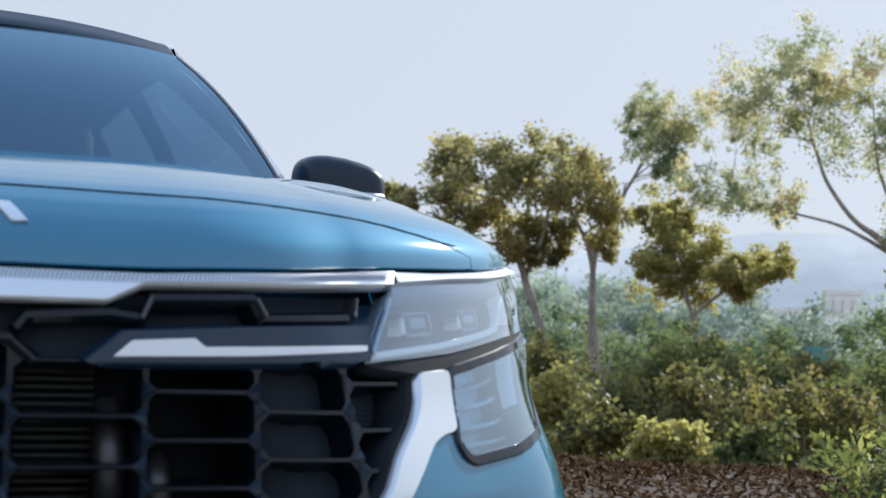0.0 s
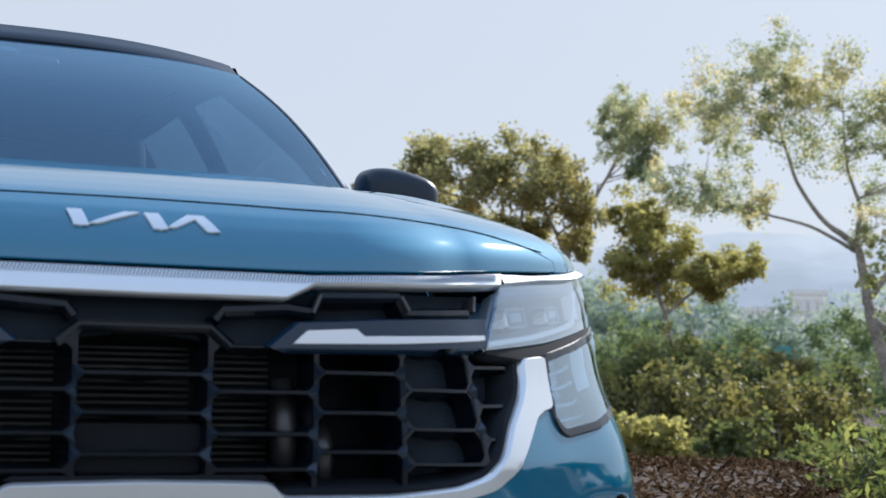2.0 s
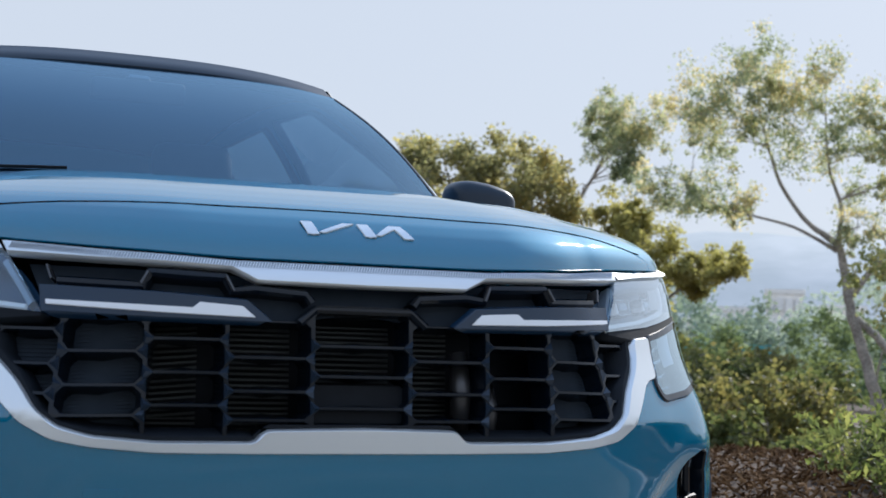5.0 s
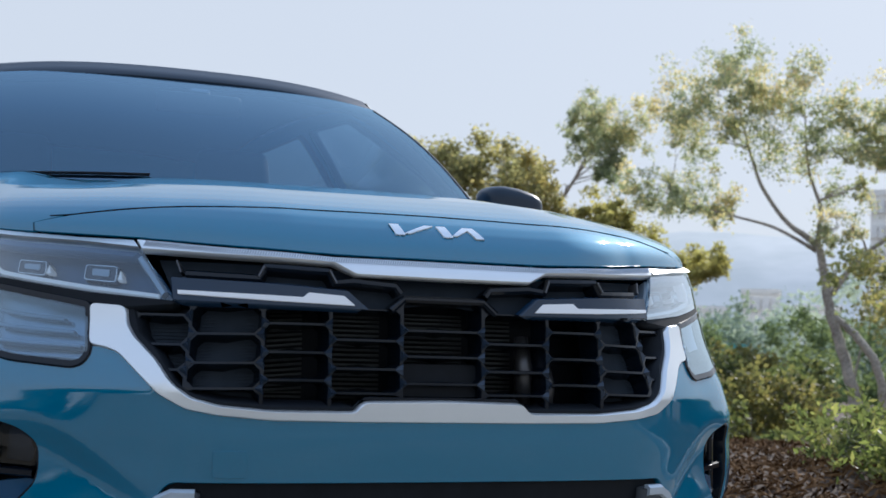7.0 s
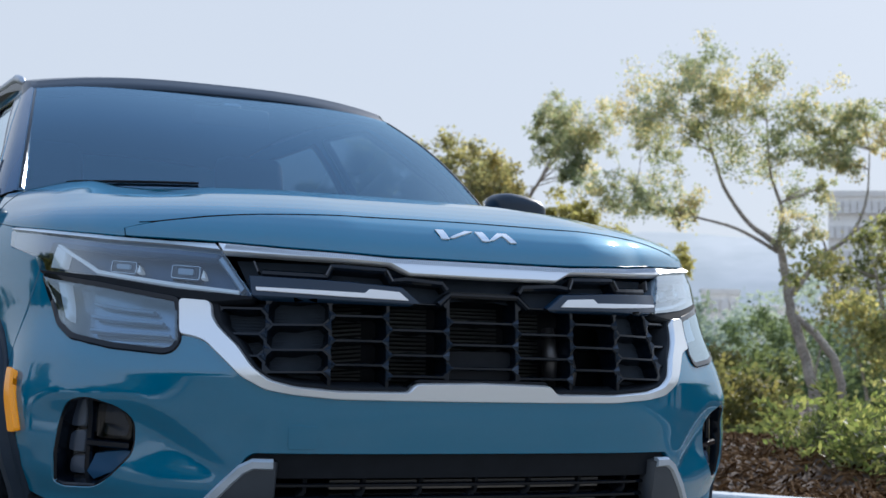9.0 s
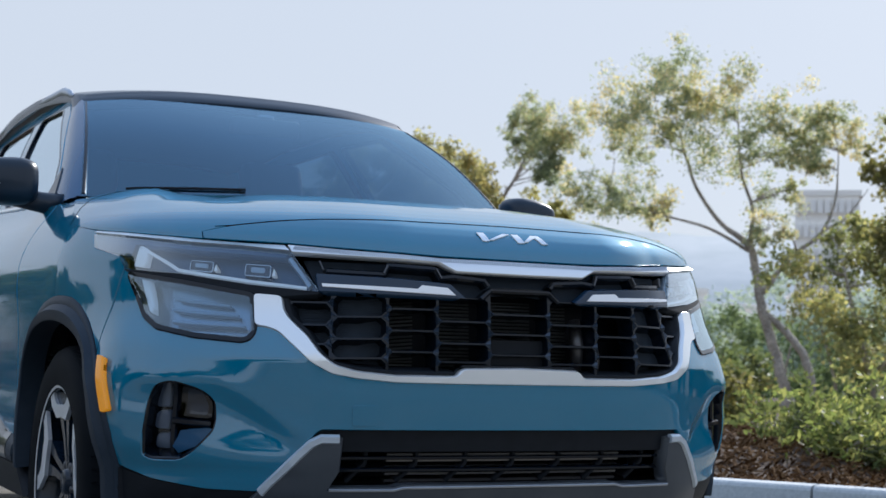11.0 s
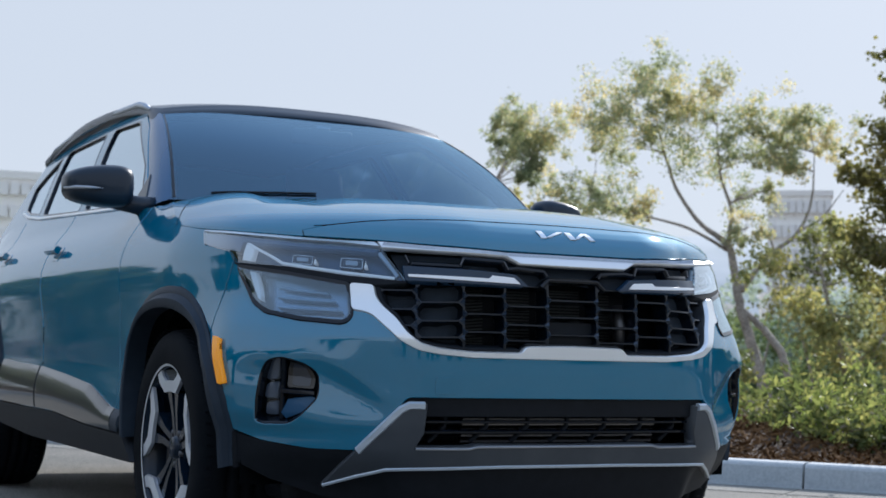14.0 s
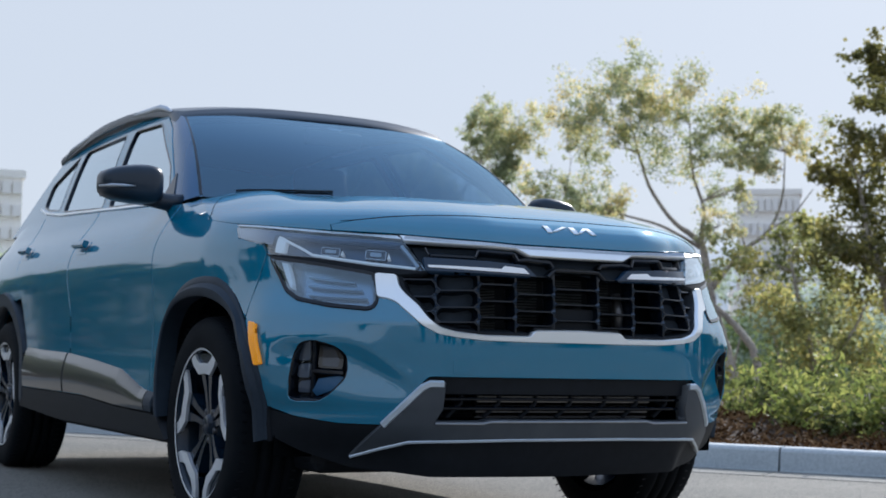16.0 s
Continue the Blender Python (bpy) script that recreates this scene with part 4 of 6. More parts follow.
def build_headlamps():
    for sd in (-1, 1):
        lamp = empty("headlamp", "", "")
        lamp.parent = CAR
        rim_l = flip(LAMP_TOP + LAMP_END + LAMP_BOTTOM, sd)
        panel("lens", wrap, rim_l, LENS, lamp, step=.03, lift=.002, depth=.008, label="clear lens")
        panel("housing", wrap, rim_l, LAMP_DARK, lamp, step=.03, lift=-.05, depth=.01, label="dark blue-grey lamp housing")
        shroud = [(0.562, 0.881), (0.671, 0.890), (0.809, 0.898), (0.979, 0.913), (1.180, 0.929), (1.190, 0.927), (1.165, 0.899), (1.045, 0.878), (1.006, 0.874), (1.002, 0.903), (0.979, 0.903), (0.809, 0.889), (0.671, 0.881), (0.572, 0.873)]
        panel("shroud", wrap, flip(shroud, sd), LAMP_DARK, lamp, step=.02, lift=-.006, depth=.03)
        # bevelled bright brow: its face leans back to the sky
        path = [(0.558, 0.883, 0.575, 0.899), (0.671, 0.892, 0.675, 0.903), (0.809, 0.900, 0.802, 0.911), (0.979, 0.914, 0.984, 0.924), (1.187, 0.931, 1.191, 0.939)]
        vs, fs = [], []
        for k in range(41):
            a0, z0, a1, z1 = (float(np.interp(k / 10, range(5), [p[i] for p in path])) for i in range(4))
            for u, z, l in ((a0, z0, -.015), (a0, z0, .009), (a1, z1, .0), (a1, z1, -.02)):
                vs.append(on(wrap, sd * u, z, l)[0])
        for k in range(40):
            for j in range(3):
                q = k * 4 + j
                f = (q, q + 4, q + 5, q + 1)
                fs.append(f if sd > 0 else f[::-1])
        mesh_ob("brow", vs, fs, CHROME, lamp, "satin silver brow over the lens", False)
        under = [(1.016, 0.844), (0.819, 0.831), (0.644, 0.809), (.479, .7965), (.478, .7925), (0.565, 0.786), (0.640, 0.793), (0.814, 0.819), (1.008, 0.839)]
        panel("divider", wrap, flip(under, sd), MATTE_BLACK, lamp, step=.02, lift=.001, depth=.05, label="black plastic divider")
        strip("light_guide", wrap, flip([(0.990, 0.902), (0.845, 0.844), (0.645, 0.8205), (0.512, 0.8085)], sd), .0085, -.012, .02, LIGHT_PIPE, lamp, label="pale light guide")
        strip("inner_guide", wrap, flip([(0.503, 0.812), (0.560, 0.874)], sd), .013, -.010, .03, GUIDE_GREY, lamp, label="unlit grey light guide")
        panel("guide_end", wrap, flip([(0.998, 0.852), (0.994, 0.898), (0.958, 0.888), (0.962, 0.852)], sd), LIGHT_PIPE, lamp, step=.02, lift=-.014, depth=.02)
        for s0, s1, z0, z1 in ((.755, .820, .845, .873), (.608, .670, .836, .866)):
            box = rounded([(s1, z0 + .004), (s1, z1), (s0, z1 - .003), (s0, z0)], .005)
            mod = panel("projector", wrap, flip(box, sd), SMOKED, lamp, step=.012, lift=-.032, depth=.03, label="square dark projector module")
            strip("frame", wrap, flip(box, sd), .0022, -.029, .034, LAMP_CHROME, mod, closed=True, step=.02, label="thin bright frame")
            panel("projector_lens", wrap, flip(rounded([(s1 - .014, z0 + .011), (s1 - .014, z1 - .007), (s0 + .014, z1 - .009), (s0 + .014, z0 + .009)], .004), sd), GUIDE_GREY, mod, step=.012, lift=-.029, depth=.006)
            panel("reflector_tab", wrap, flip([(s0 - .006, z0 + .003), (s0 - .009, z1 - .010), (s0 - .015, z0 + .003)], sd), LIGHT_PIPE, lamp, step=.012, lift=-.026, depth=.02)
        low = empty("lower_lamp", "", "")
        low.parent = CAR
        r = flip(rounded(LOW_LAMP, .012), sd)
        def bulged(u, z):
            """The lower lens swells a little."""
            a = abs(u)
            lo, hi = np.interp(a, (.62, .643, .752, .854, .908, .956, 1.0), (.694, .689, .697, .714, .740, .791, .83)), np.interp(a, (.635, .811, .995), (.787, .814, .834))
            p, n = on(wrap, u, z, 0)
            return p + n * (.004 * math.sin(math.pi * min(max((z - lo) / max(hi - lo, .01), 0), 1)))
        panel("lens", bulged, r, LOW_LENS, low, step=.012, lift=.002, depth=.006, label="clear lens")
        panel("housing", wrap, r, LAMP_LOW, low, step=.03, lift=-.055, depth=.01, label="dark lamp housing")
        strip("rim", wrap, flip(rounded(LOW_LAMP, .012), sd), .015, .004, .05, GLOSS_BLACK, low, closed=True, label="gloss black rim")
        panel("light_bar", wrap, flip([(.962, .826), (.938, .822), (.900, .752), (.918, .757)], sd), LIGHT_PIPE, low, step=.02, lift=-.014, depth=.02)
        for k, (s0, s1, z) in enumerate(((.70, .86, .772), (.675, .86, .753), (.655, .85, .731), (.650, .83, .711))):
            strip("reflector_step", wrap, flip([(s1, z + .012), (s0, z)], sd), .005, -.035, .05, GUIDE_GREY, low)


def arch_moulding(sd):
    """Band round the front wheel opening: a low outer lip, a step that faces up, and a proud inner face that turns in."""
    a, b = (resample(p, 44) for p in (ARCH_OUT, ARCH_IN))
    section = ((0, -.012), (0, .0), (.05, .004), (.34, .005), (.56, .021), (.95, .021), (1.0, .018), (1.02, -.04))
    m = len(section)
    vs = [on(wrap, sd * (p[0] + (q[0] - p[0]) * f), p[1] + (q[1] - p[1]) * f, l)[0] for p, q in zip(a, b) for f, l in section]
    fs = []
    for k in range(len(a) - 1):
        for j in range(m - 1):
            f = (k * m + j, k * m + j + 1, k * m + m + j + 1, k * m + m + j)
            fs.append(f if sd > 0 else f[::-1])
    arch = mesh_ob("wheel_arch", vs, fs, CLADDING, CAR, "grey plastic wheel arch moulding with a stepped edge", True)
    for e in arch.data.edges:       # crisp along the lip, the step and the turned-in edge
        e.use_edge_sharp = e.vertices[0] % m == e.vertices[1] % m and e.vertices[0] % m in (1, 3, 4, 6)


SKIRT_TOP = ((1.79, 1.93, 2.066, 2.19, 2.54, 2.89, 3.30, 3.62), (.418, .428, .462, .489, .515, .535, .543, .553))
SKIRT_LOW = ((1.77, 2.18, 2.65, 3.62), (.352, .358, .380, .382))


def skirt(s, z):
    """Rounded moulding along the doors' lower edge."""
    lo, hi = np.interp(abs(s), *SKIRT_LOW), np.interp(abs(s), *SKIRT_TOP)
    f = min(max((z - lo) / (hi - lo), 0), 1)
    p, n = on(wrap, s, z, 0)
    return p + n * (.003 + .016 * math.sin(math.pi * (.16 + .84 * f)) ** .8)


def skirt_outline(s0, s1):
    ss = np.linspace(s0, s1, 24)
    return [(float(s), float(np.interp(s, *SKIRT_LOW)) + .004) for s in ss] + [(float(s), float(np.interp(s, *SKIRT_TOP))) for s in ss[::-1]]


def build_sides():
    fender = [(1.060, 0.704), (1.019, 0.852), (1.045, 0.874), (1.170, 0.895), (1.198, 0.928), (1.196, 0.939), (1.420, 0.966), (1.56, .993), (1.72, 1.030), (1.835, 1.053), (1.852, 1.050), (1.848, .879), (1.835, .746), (1.850, .62), (1.858, .40), (1.778, .40), (1.778, .550), (1.722, .634), (1.638, .714), (1.555, .758), (1.468, .780), (1.36, .789), (1.266, .783), (1.208, .764), (1.141, .722), (1.068, .660)]
    front = [(1.862, 1.052), (2.40, 1.076), (2.93, 1.10), (2.915, .85), (2.868, .68), (2.90, .365), (1.870, .365), (1.862, .62), (1.847, .746), (1.858, .879)]
    rear = [(2.943, 1.10), (3.5, 1.122), (3.93, 1.14), (3.90, 1.0), (3.80, .86), (3.70, .76), (3.62, .60), (3.60, .365), (2.913, .365), (2.880, .68), (2.927, .85)]
    arc = [(side_s(REAR_Y) + .465 * math.cos(w), WHEEL_Z + .465 * math.sin(w)) for w in np.linspace(math.pi - .1, .1, 18)]
    quarter = [(3.943, 1.14), (4.3, 1.14), (4.85, 1.05), (5.0, .80), (4.95, .50), (4.55, .42)] + arc[::-1][3:12] + [(3.71, .765), (3.81, .87), (3.913, 1.0)]
    for sd in (-1, 1):
        panel("fender", wrap, flip(fender, sd), PAINT, CAR, step=.028, depth=.014, label="teal blue front wing")
        for name, poly, hy in (("front_door", front, 2.78), ("rear_door", rear, 3.76)):
            door = panel(name, wrap, flip(poly, sd), PAINT, CAR, step=.03, depth=.014, label="teal blue door")
            z = .945 if name == "front_door" else .965
            strip("handle", wrap, flip([(hy - .085, z), (hy - .03, z + .001), (hy + .085, z + .004)], sd), .022, .034, -.012, PAINT, door, label="body-coloured door handle")
            panel("handle_cup", wrap, flip(rounded([(hy - .07, z - .03), (hy + .07, z - .025), (hy + .07, z + .026), (hy - .07, z + .022)], .02), sd), PAINT, door, step=.02, lift=.0015, depth=.004)
            s0, s1 = (1.870, 2.895) if name == "front_door" else (2.92, 3.585)
            panel("door_moulding", skirt, flip(skirt_outline(s0, s1), sd), DOOR_GLOSS, door, step=.012, lift=.001, depth=.02, label="gloss black door moulding")
        panel("wing_moulding", skirt, flip(skirt_outline(1.79, 1.862), sd), CLADDING, CAR, step=.02, lift=.001, depth=.02, label="grey plastic moulding behind the wheel arch")
        panel("quarter_panel", wrap, flip(quarter, sd), PAINT, CAR, step=.035, depth=.014, label="teal blue rear quarter")
        arch_moulding(sd)
        outer = [(side_s(REAR_Y) + .46 * math.cos(w), WHEEL_Z + .46 * math.sin(w)) for w in np.linspace(.05, math.pi - .0, 24)]
        inn = [(side_s(REAR_Y) + .405 * math.cos(w), WHEEL_Z + .405 * math.sin(w)) for w in np.linspace(-.1, math.pi + .05, 26)]
        panel("wheel_arch", wrap, flip(outer + inn[::-1], sd), CLADDING, CAR, step=.025, lift=.012, depth=.05, label="grey plastic wheel arch moulding")
        panel("rocker", wrap, flip([(1.68, .272), (2.4, .274), (3.0, .274), (3.66, .30), (3.615, .378), (2.65, .376), (2.18, .354), (1.865, .349), (1.76, .345)], sd), MATTE_BLACK, CAR, step=.04, lift=.010, depth=.05, label="black plastic sill")
        # arch liners
        for cy in (.80, REAR_Y):
            vs, fs = [], []
            n = 24
            for k in range(n + 1):
                w = math.pi * 1.1 * k / n - .05 * math.pi
                for x, r in ((0.775, 0.422), (0.580, 0.430), (.57, .05)):
                    vs.append((sd * x, cy + r * math.cos(w), WHEEL_Z + r * math.sin(w)))
            for k in range(n):
                for j in range(2):
                    a = k * 3 + j
                    fs.append((a, a + 1, a + 4, a + 3))
            mesh_ob("arch_liner", vs, fs, WELL, CAR, "", True)
        # joins the bonnet's side to the wing
        vs, fs = [], []
        for k in range(9):
            v = k / 8
            a = hood_form(sd, v)
            b = wrap(sd * (1.42 + .43 * v * v), .966 + .086 * v * v)
            for j in range(4):
                vs.append(a.lerp(b, j / 3))
        for k in range(8):
            for j in range(3):
                q = k * 4 + j
                f = (q, q + 1, q + 5, q + 4)
                fs.append(f if sd > 0 else f[::-1])
        mesh_ob("wing_top", vs, fs, PAINT, CAR, "", True)


def build_cabin():
    pane_f = [(1.52, 1.088), (1.67, 1.225), (2.08, 1.440), (2.44, 1.452), (2.30, 1.116)]
    pane_r = [(2.39, 1.120), (2.55, 1.449), (3.16, 1.440), (3.07, 1.153)]
    pane_q = [(3.16, 1.165), (3.25, 1.432), (3.58, 1.315), (3.55, 1.21), (3.40, 1.185)]
    frame_o = [(1.42, 1.055), (1.62, 1.205), (1.90, 1.400), (2.08, 1.478), (2.45, 1.496), (3.0, 1.490), (3.4, 1.462), (3.62, 1.425), (3.72, 1.34), (4.08, 1.09), (3.6, 1.10), (3.0, 1.085), (2.3, 1.060), (1.8, 1.048)]
    for sd in (-1, 1):
        form = cabin_form(sd)
        holes = [rounded(p, .03) for p in (pane_f, pane_r, pane_q)]
        panel("side_frame", form, frame_o, PAINT, CAR, holes=holes, step=.035, depth=.02, out=sd, label="teal blue window frame and pillars")
        for p, nm in ((pane_f, "front_door_window"), (pane_r, "rear_door_window"), (pane_q, "quarter_window")):
            g = panel(nm, form, rounded(p, .03), TINTED, CAR, step=.05, lift=-.008, depth=.002, out=sd, label="tinted side glass")
            g.visible_shadow = False
        for p in (pane_f, pane_r, pane_q):
            strip("window_seal", form, rounded(p, .03), .010, .001, .02, GLOSS_BLACK, CAR, out=sd, closed=True)
        strip("belt_moulding", form, [(1.52, 1.076), (2.1, 1.098), (3.07, 1.138), (3.40, 1.167), (3.58, 1.20)], .012, .008, .01, CHROME, CAR, out=sd, label="bright belt moulding")
        # front pillar
        vs, fs = [], []
        n = 14
        for k in range(n + 1):
            v = k / n
            a = screen_form(sd * 1.0, v)
            y, z = np.interp(v, [0, .4, .8, 1], [1.40, 1.60, 1.885, 2.075]), np.interp(v, [0, .4, .8, 1], [1.052, 1.205, 1.400, 1.482])
            b = form(y, z)
            mid = (a + b) / 2 + Vector((sd * .7, -.4, .4)).normalized() * .010
            for q in (a, a.lerp(mid, .6) + (mid - (a + b) / 2) * .3, mid, b.lerp(mid, .6) + (mid - (a + b) / 2) * .3, b):
                vs.append(q)
        for k in range(n):
            for j in range(4):
                q = k * 5 + j
                f = (q, q + 1, q + 6, q + 5)
                fs.append(f if sd > 0 else f[::-1])
        inner = Vector((-sd * .018, .020, -.008))
        mesh_ob("pillar_trim", [q + inner for q in vs], fs, DASH, CAR, "dark pillar lining", True)
        mesh_ob("front_pillar", vs, fs, PILLAR_PAINT, CAR, "glossy windscreen pillar, the mirrored sky's blue in its colour", True)
        # roof rail
        pts = [on(form, y, z, sd * .010)[0] + Vector((0, 0, dz)) for y, z, dz in ((2.0, 1.470, .0), (2.08, 1.480, .012), (2.16, 1.485, .022), (2.6, 1.492, .028), (3.1, 1.482, .026), (3.45, 1.456, .018), (3.55, 1.445, .008))]
        vs, fs = tube(pts, [.008, .013, .015, .015, .015, .013, .006], 10)
        mesh_ob("roof_rail", vs, fs, SILVER, CAR, "satin silver roof rail")
        # door mirror
        mir = empty("door_mirror", "", "")
        mir.parent = CAR
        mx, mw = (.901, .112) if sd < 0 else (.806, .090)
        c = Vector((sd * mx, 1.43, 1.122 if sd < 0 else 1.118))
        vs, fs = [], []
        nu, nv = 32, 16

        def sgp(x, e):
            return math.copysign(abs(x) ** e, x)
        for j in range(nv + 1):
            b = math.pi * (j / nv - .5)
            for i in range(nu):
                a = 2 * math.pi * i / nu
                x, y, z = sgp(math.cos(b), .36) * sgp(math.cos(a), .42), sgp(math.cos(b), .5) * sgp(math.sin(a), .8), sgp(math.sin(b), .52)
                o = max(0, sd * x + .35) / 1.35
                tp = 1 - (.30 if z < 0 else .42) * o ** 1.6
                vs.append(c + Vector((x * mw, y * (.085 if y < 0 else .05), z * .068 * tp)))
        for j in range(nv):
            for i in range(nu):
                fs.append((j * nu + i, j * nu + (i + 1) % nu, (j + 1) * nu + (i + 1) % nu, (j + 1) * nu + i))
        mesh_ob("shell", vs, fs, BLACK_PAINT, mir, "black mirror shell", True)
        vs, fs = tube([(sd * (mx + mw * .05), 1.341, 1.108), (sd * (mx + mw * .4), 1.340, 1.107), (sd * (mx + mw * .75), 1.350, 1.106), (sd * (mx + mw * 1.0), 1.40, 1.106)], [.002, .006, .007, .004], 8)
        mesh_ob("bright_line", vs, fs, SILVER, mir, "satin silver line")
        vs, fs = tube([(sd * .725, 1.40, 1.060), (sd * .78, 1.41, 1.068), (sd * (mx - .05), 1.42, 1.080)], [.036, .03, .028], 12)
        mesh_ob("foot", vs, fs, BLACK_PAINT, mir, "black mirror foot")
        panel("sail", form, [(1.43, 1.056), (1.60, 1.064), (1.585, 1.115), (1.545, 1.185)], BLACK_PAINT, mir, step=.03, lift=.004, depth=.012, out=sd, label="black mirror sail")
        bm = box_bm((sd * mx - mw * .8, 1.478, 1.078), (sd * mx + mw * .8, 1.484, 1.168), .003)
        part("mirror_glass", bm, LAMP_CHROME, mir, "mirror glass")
    panel("windshield", screen_form, [(-1, 0), (1, 0), (1, 1), (-1, 1)], WINDSHIELD, CAR, step=.07, depth=.004, label="tinted windscreen").visible_shadow = False
    strip("screen_band", screen_form, [(-.985, .985), (.985, .985)], .03, -.004, .02, GLOSS_BLACK, CAR, step=.1)
    for sd in (-1, 1):
        strip("screen_seal", screen_form, flip([(.990, .02), (.990, .98)], sd), .018, .002, .012, GLOSS_BLACK, CAR, step=.08)
    panel("roof", roof_form, [(-1, 0), (1, 0), (1, 1), (-1, 1)], BLACK_PAINT, CAR, step=.06, depth=.03, label="gloss black roof")
    # roof edge down to the window frames
    for sd in (-1, 1):
        vs, fs = [], []
        n = 24
        for k in range(n + 1):
            v = k / n
            a = roof_form(sd, v)
            y = a.y
            z = np.interp(y, [1.86, 2.08, 2.45, 3.0, 3.4, 3.65], [1.40, 1.478, 1.496, 1.490, 1.462, 1.42])
            b = cabin_form(sd)(y, z)
            for j in range(3):
                vs.append(a.lerp(b, j / 2) + Vector((sd, 0, 1)) * (.006 if j == 1 else 0))
        for k in range(n):
            for j in range(2):
                q = k * 3 + j
                f = (q, q + 1, q + 4, q + 3)
                fs.append(f if sd > 0 else f[::-1])
        mesh_ob("roof_side", vs, fs, BLACK_PAINT, CAR, "", True)
    # tail: hatch, glass, spoiler and bumper close the rear
    bm = bmesh.new()
    prof = [(3.50, 1.520), (3.60, 1.490), (3.74, 1.43), (4.14, 1.08), (4.30, .95), (4.32, .70), (4.36, .62), (4.34, .40), (4.2, .30)]
    rows = []
    for y, z in prof:
        hw = np.interp(z, [.3, .6, .95, 1.1, 1.5], [.78, .80, .79, .69, .54])
        rows.append([bm.verts.new((hw * u, y - .26 * abs(u) ** 4, z)) for u in np.linspace(-1, 1, 13)])
    for r0, r1 in zip(rows, rows[1:]):
        for i in range(12):
            bm.faces.new((r0[i], r0[i + 1], r1[i + 1], r1[i]))
    part("tailgate", bm, PAINT, CAR, "teal blue tail", True)
    # cabin inside
    part("floor_pan", box_bm((-.66, .35, .22), (.66, 4.15, .40), .03), MATTE_BLACK, CAR)
    part("engine_block", box_bm((-.55, .30, .38), (.55, 1.05, .80), .05), MATTE_BLACK, CAR)
    bm = bmesh.new()
    rows = []
    for y, z in ((1.14, 1.072), (1.30, 1.085), (1.50, 1.08), (1.66, 1.04), (1.70, .96), (1.62, .80), (1.58, .45)):
        rows.append([bm.verts.new((.70 * u, y + .05 * abs(u) ** 2, z + (.012 * math.cos(u * 5) if 1.2 < y < 1.66 else 0))) for u in np.linspace(-1, 1, 17)])
    for r0, r1 in zip(rows, rows[1:]):
        for i in range(16):
            bm.faces.new((r0[i], r0[i + 1], r1[i + 1], r1[i]))
    part("dashboard", bm, DASH, CAR, "dark moulded dashboard", True)
    for x in (-.37, .37):
        seat = empty("front_seat", "", "")
        seat.parent = CAR
        part("cushion", box_bm((x - .25, 1.95, .45), (x + .25, 2.5, .66), .06), FABRIC, seat, smooth=True)
        m = Matrix.Translation((x, 2.52, .62)) @ Euler((radians(-14), 0, 0)).to_matrix().to_4x4()
        part("backrest", box_bm((-.24, -.07, 0), (.24, .07, .58), .06, m=m), FABRIC, seat, smooth=True)
        part("headrest", box_bm((-.13, -.05, .62), (.13, .05, .80), .045, m=m), FABRIC, seat, smooth=True)
    bench = part("rear_bench", box_bm((-.62, 3.05, .5), (.62, 3.5, .68), .06), FABRIC, CAR, smooth=True)
    part("backrest", box_bm((-.62, 3.42, .62), (.62, 3.58, 1.15), .06), FABRIC, bench, smooth=True)
    vs, fs = lathe([(-.014, .175), (0, .189), (.014, .175), (0, .161), (-.014, .175)], 40)
    wheel = mesh_ob("steering_wheel", vs, fs, DASH, CAR, "dark steering wheel")
    wheel.matrix_basis = Matrix.Translation((.37, 1.82, .93)) @ Euler((0, radians(-25), radians(90))).to_matrix().to_4x4()
    part("rear_view_mirror", box_bm((-.12, 1.73, 1.36), (.12, 1.76, 1.42), .012), DASH, CAR, "dark rear-view mirror", True)
    part("camera_cover", box_bm((-.035, 1.74, 1.40), (.035, 1.80, 1.43), .012), DASH, CAR, smooth=True)
    # scuttle and wipers
    strip("scuttle", screen_form, [(-.97, -.03), (-.5, -.04), (0, -.05), (.5, -.04), (.97, -.03)], .06, .004, .02, MATTE_BLACK, CAR, step=.1)
    for u0, u1, v1 in ((-.84, -.38, .068), (.22, .60, .060)):
        strip("wiper", screen_form, [(u0, v1 - .020), (u0 + .05, v1 - .014), (u1, v1)], .006, .008, -.002, MATTE_BLACK, CAR, step=.1, label="black wiper arm and blade")
    # at the glass: a paper tag on the dash, a painted sensor glint under the roof
    panel("paper_tag", screen_form, [(-.86, .035), (-.66, .028), (-.70, .055), (-.86, .075)], BROW, CAR, step=.06, lift=-.02, depth=.002, label="pale paper tag behind the windscreen")
    panel("sensor_pad", screen_form, rounded([(-.05, .90), (.05, .90), (.035, .925), (-.035, .925)], .012), GUIDE_GREY, CAR, step=.03, lift=-.008, depth=.004, label="small pale disc painted as the sensor's glint")
    # headliner keeps the cabin dim
    panel("headliner", roof_form, [(-.96, .03), (.96, .03), (.96, .97), (-.96, .97)], DASH, CAR, step=.12, lift=-.035, depth=.005)


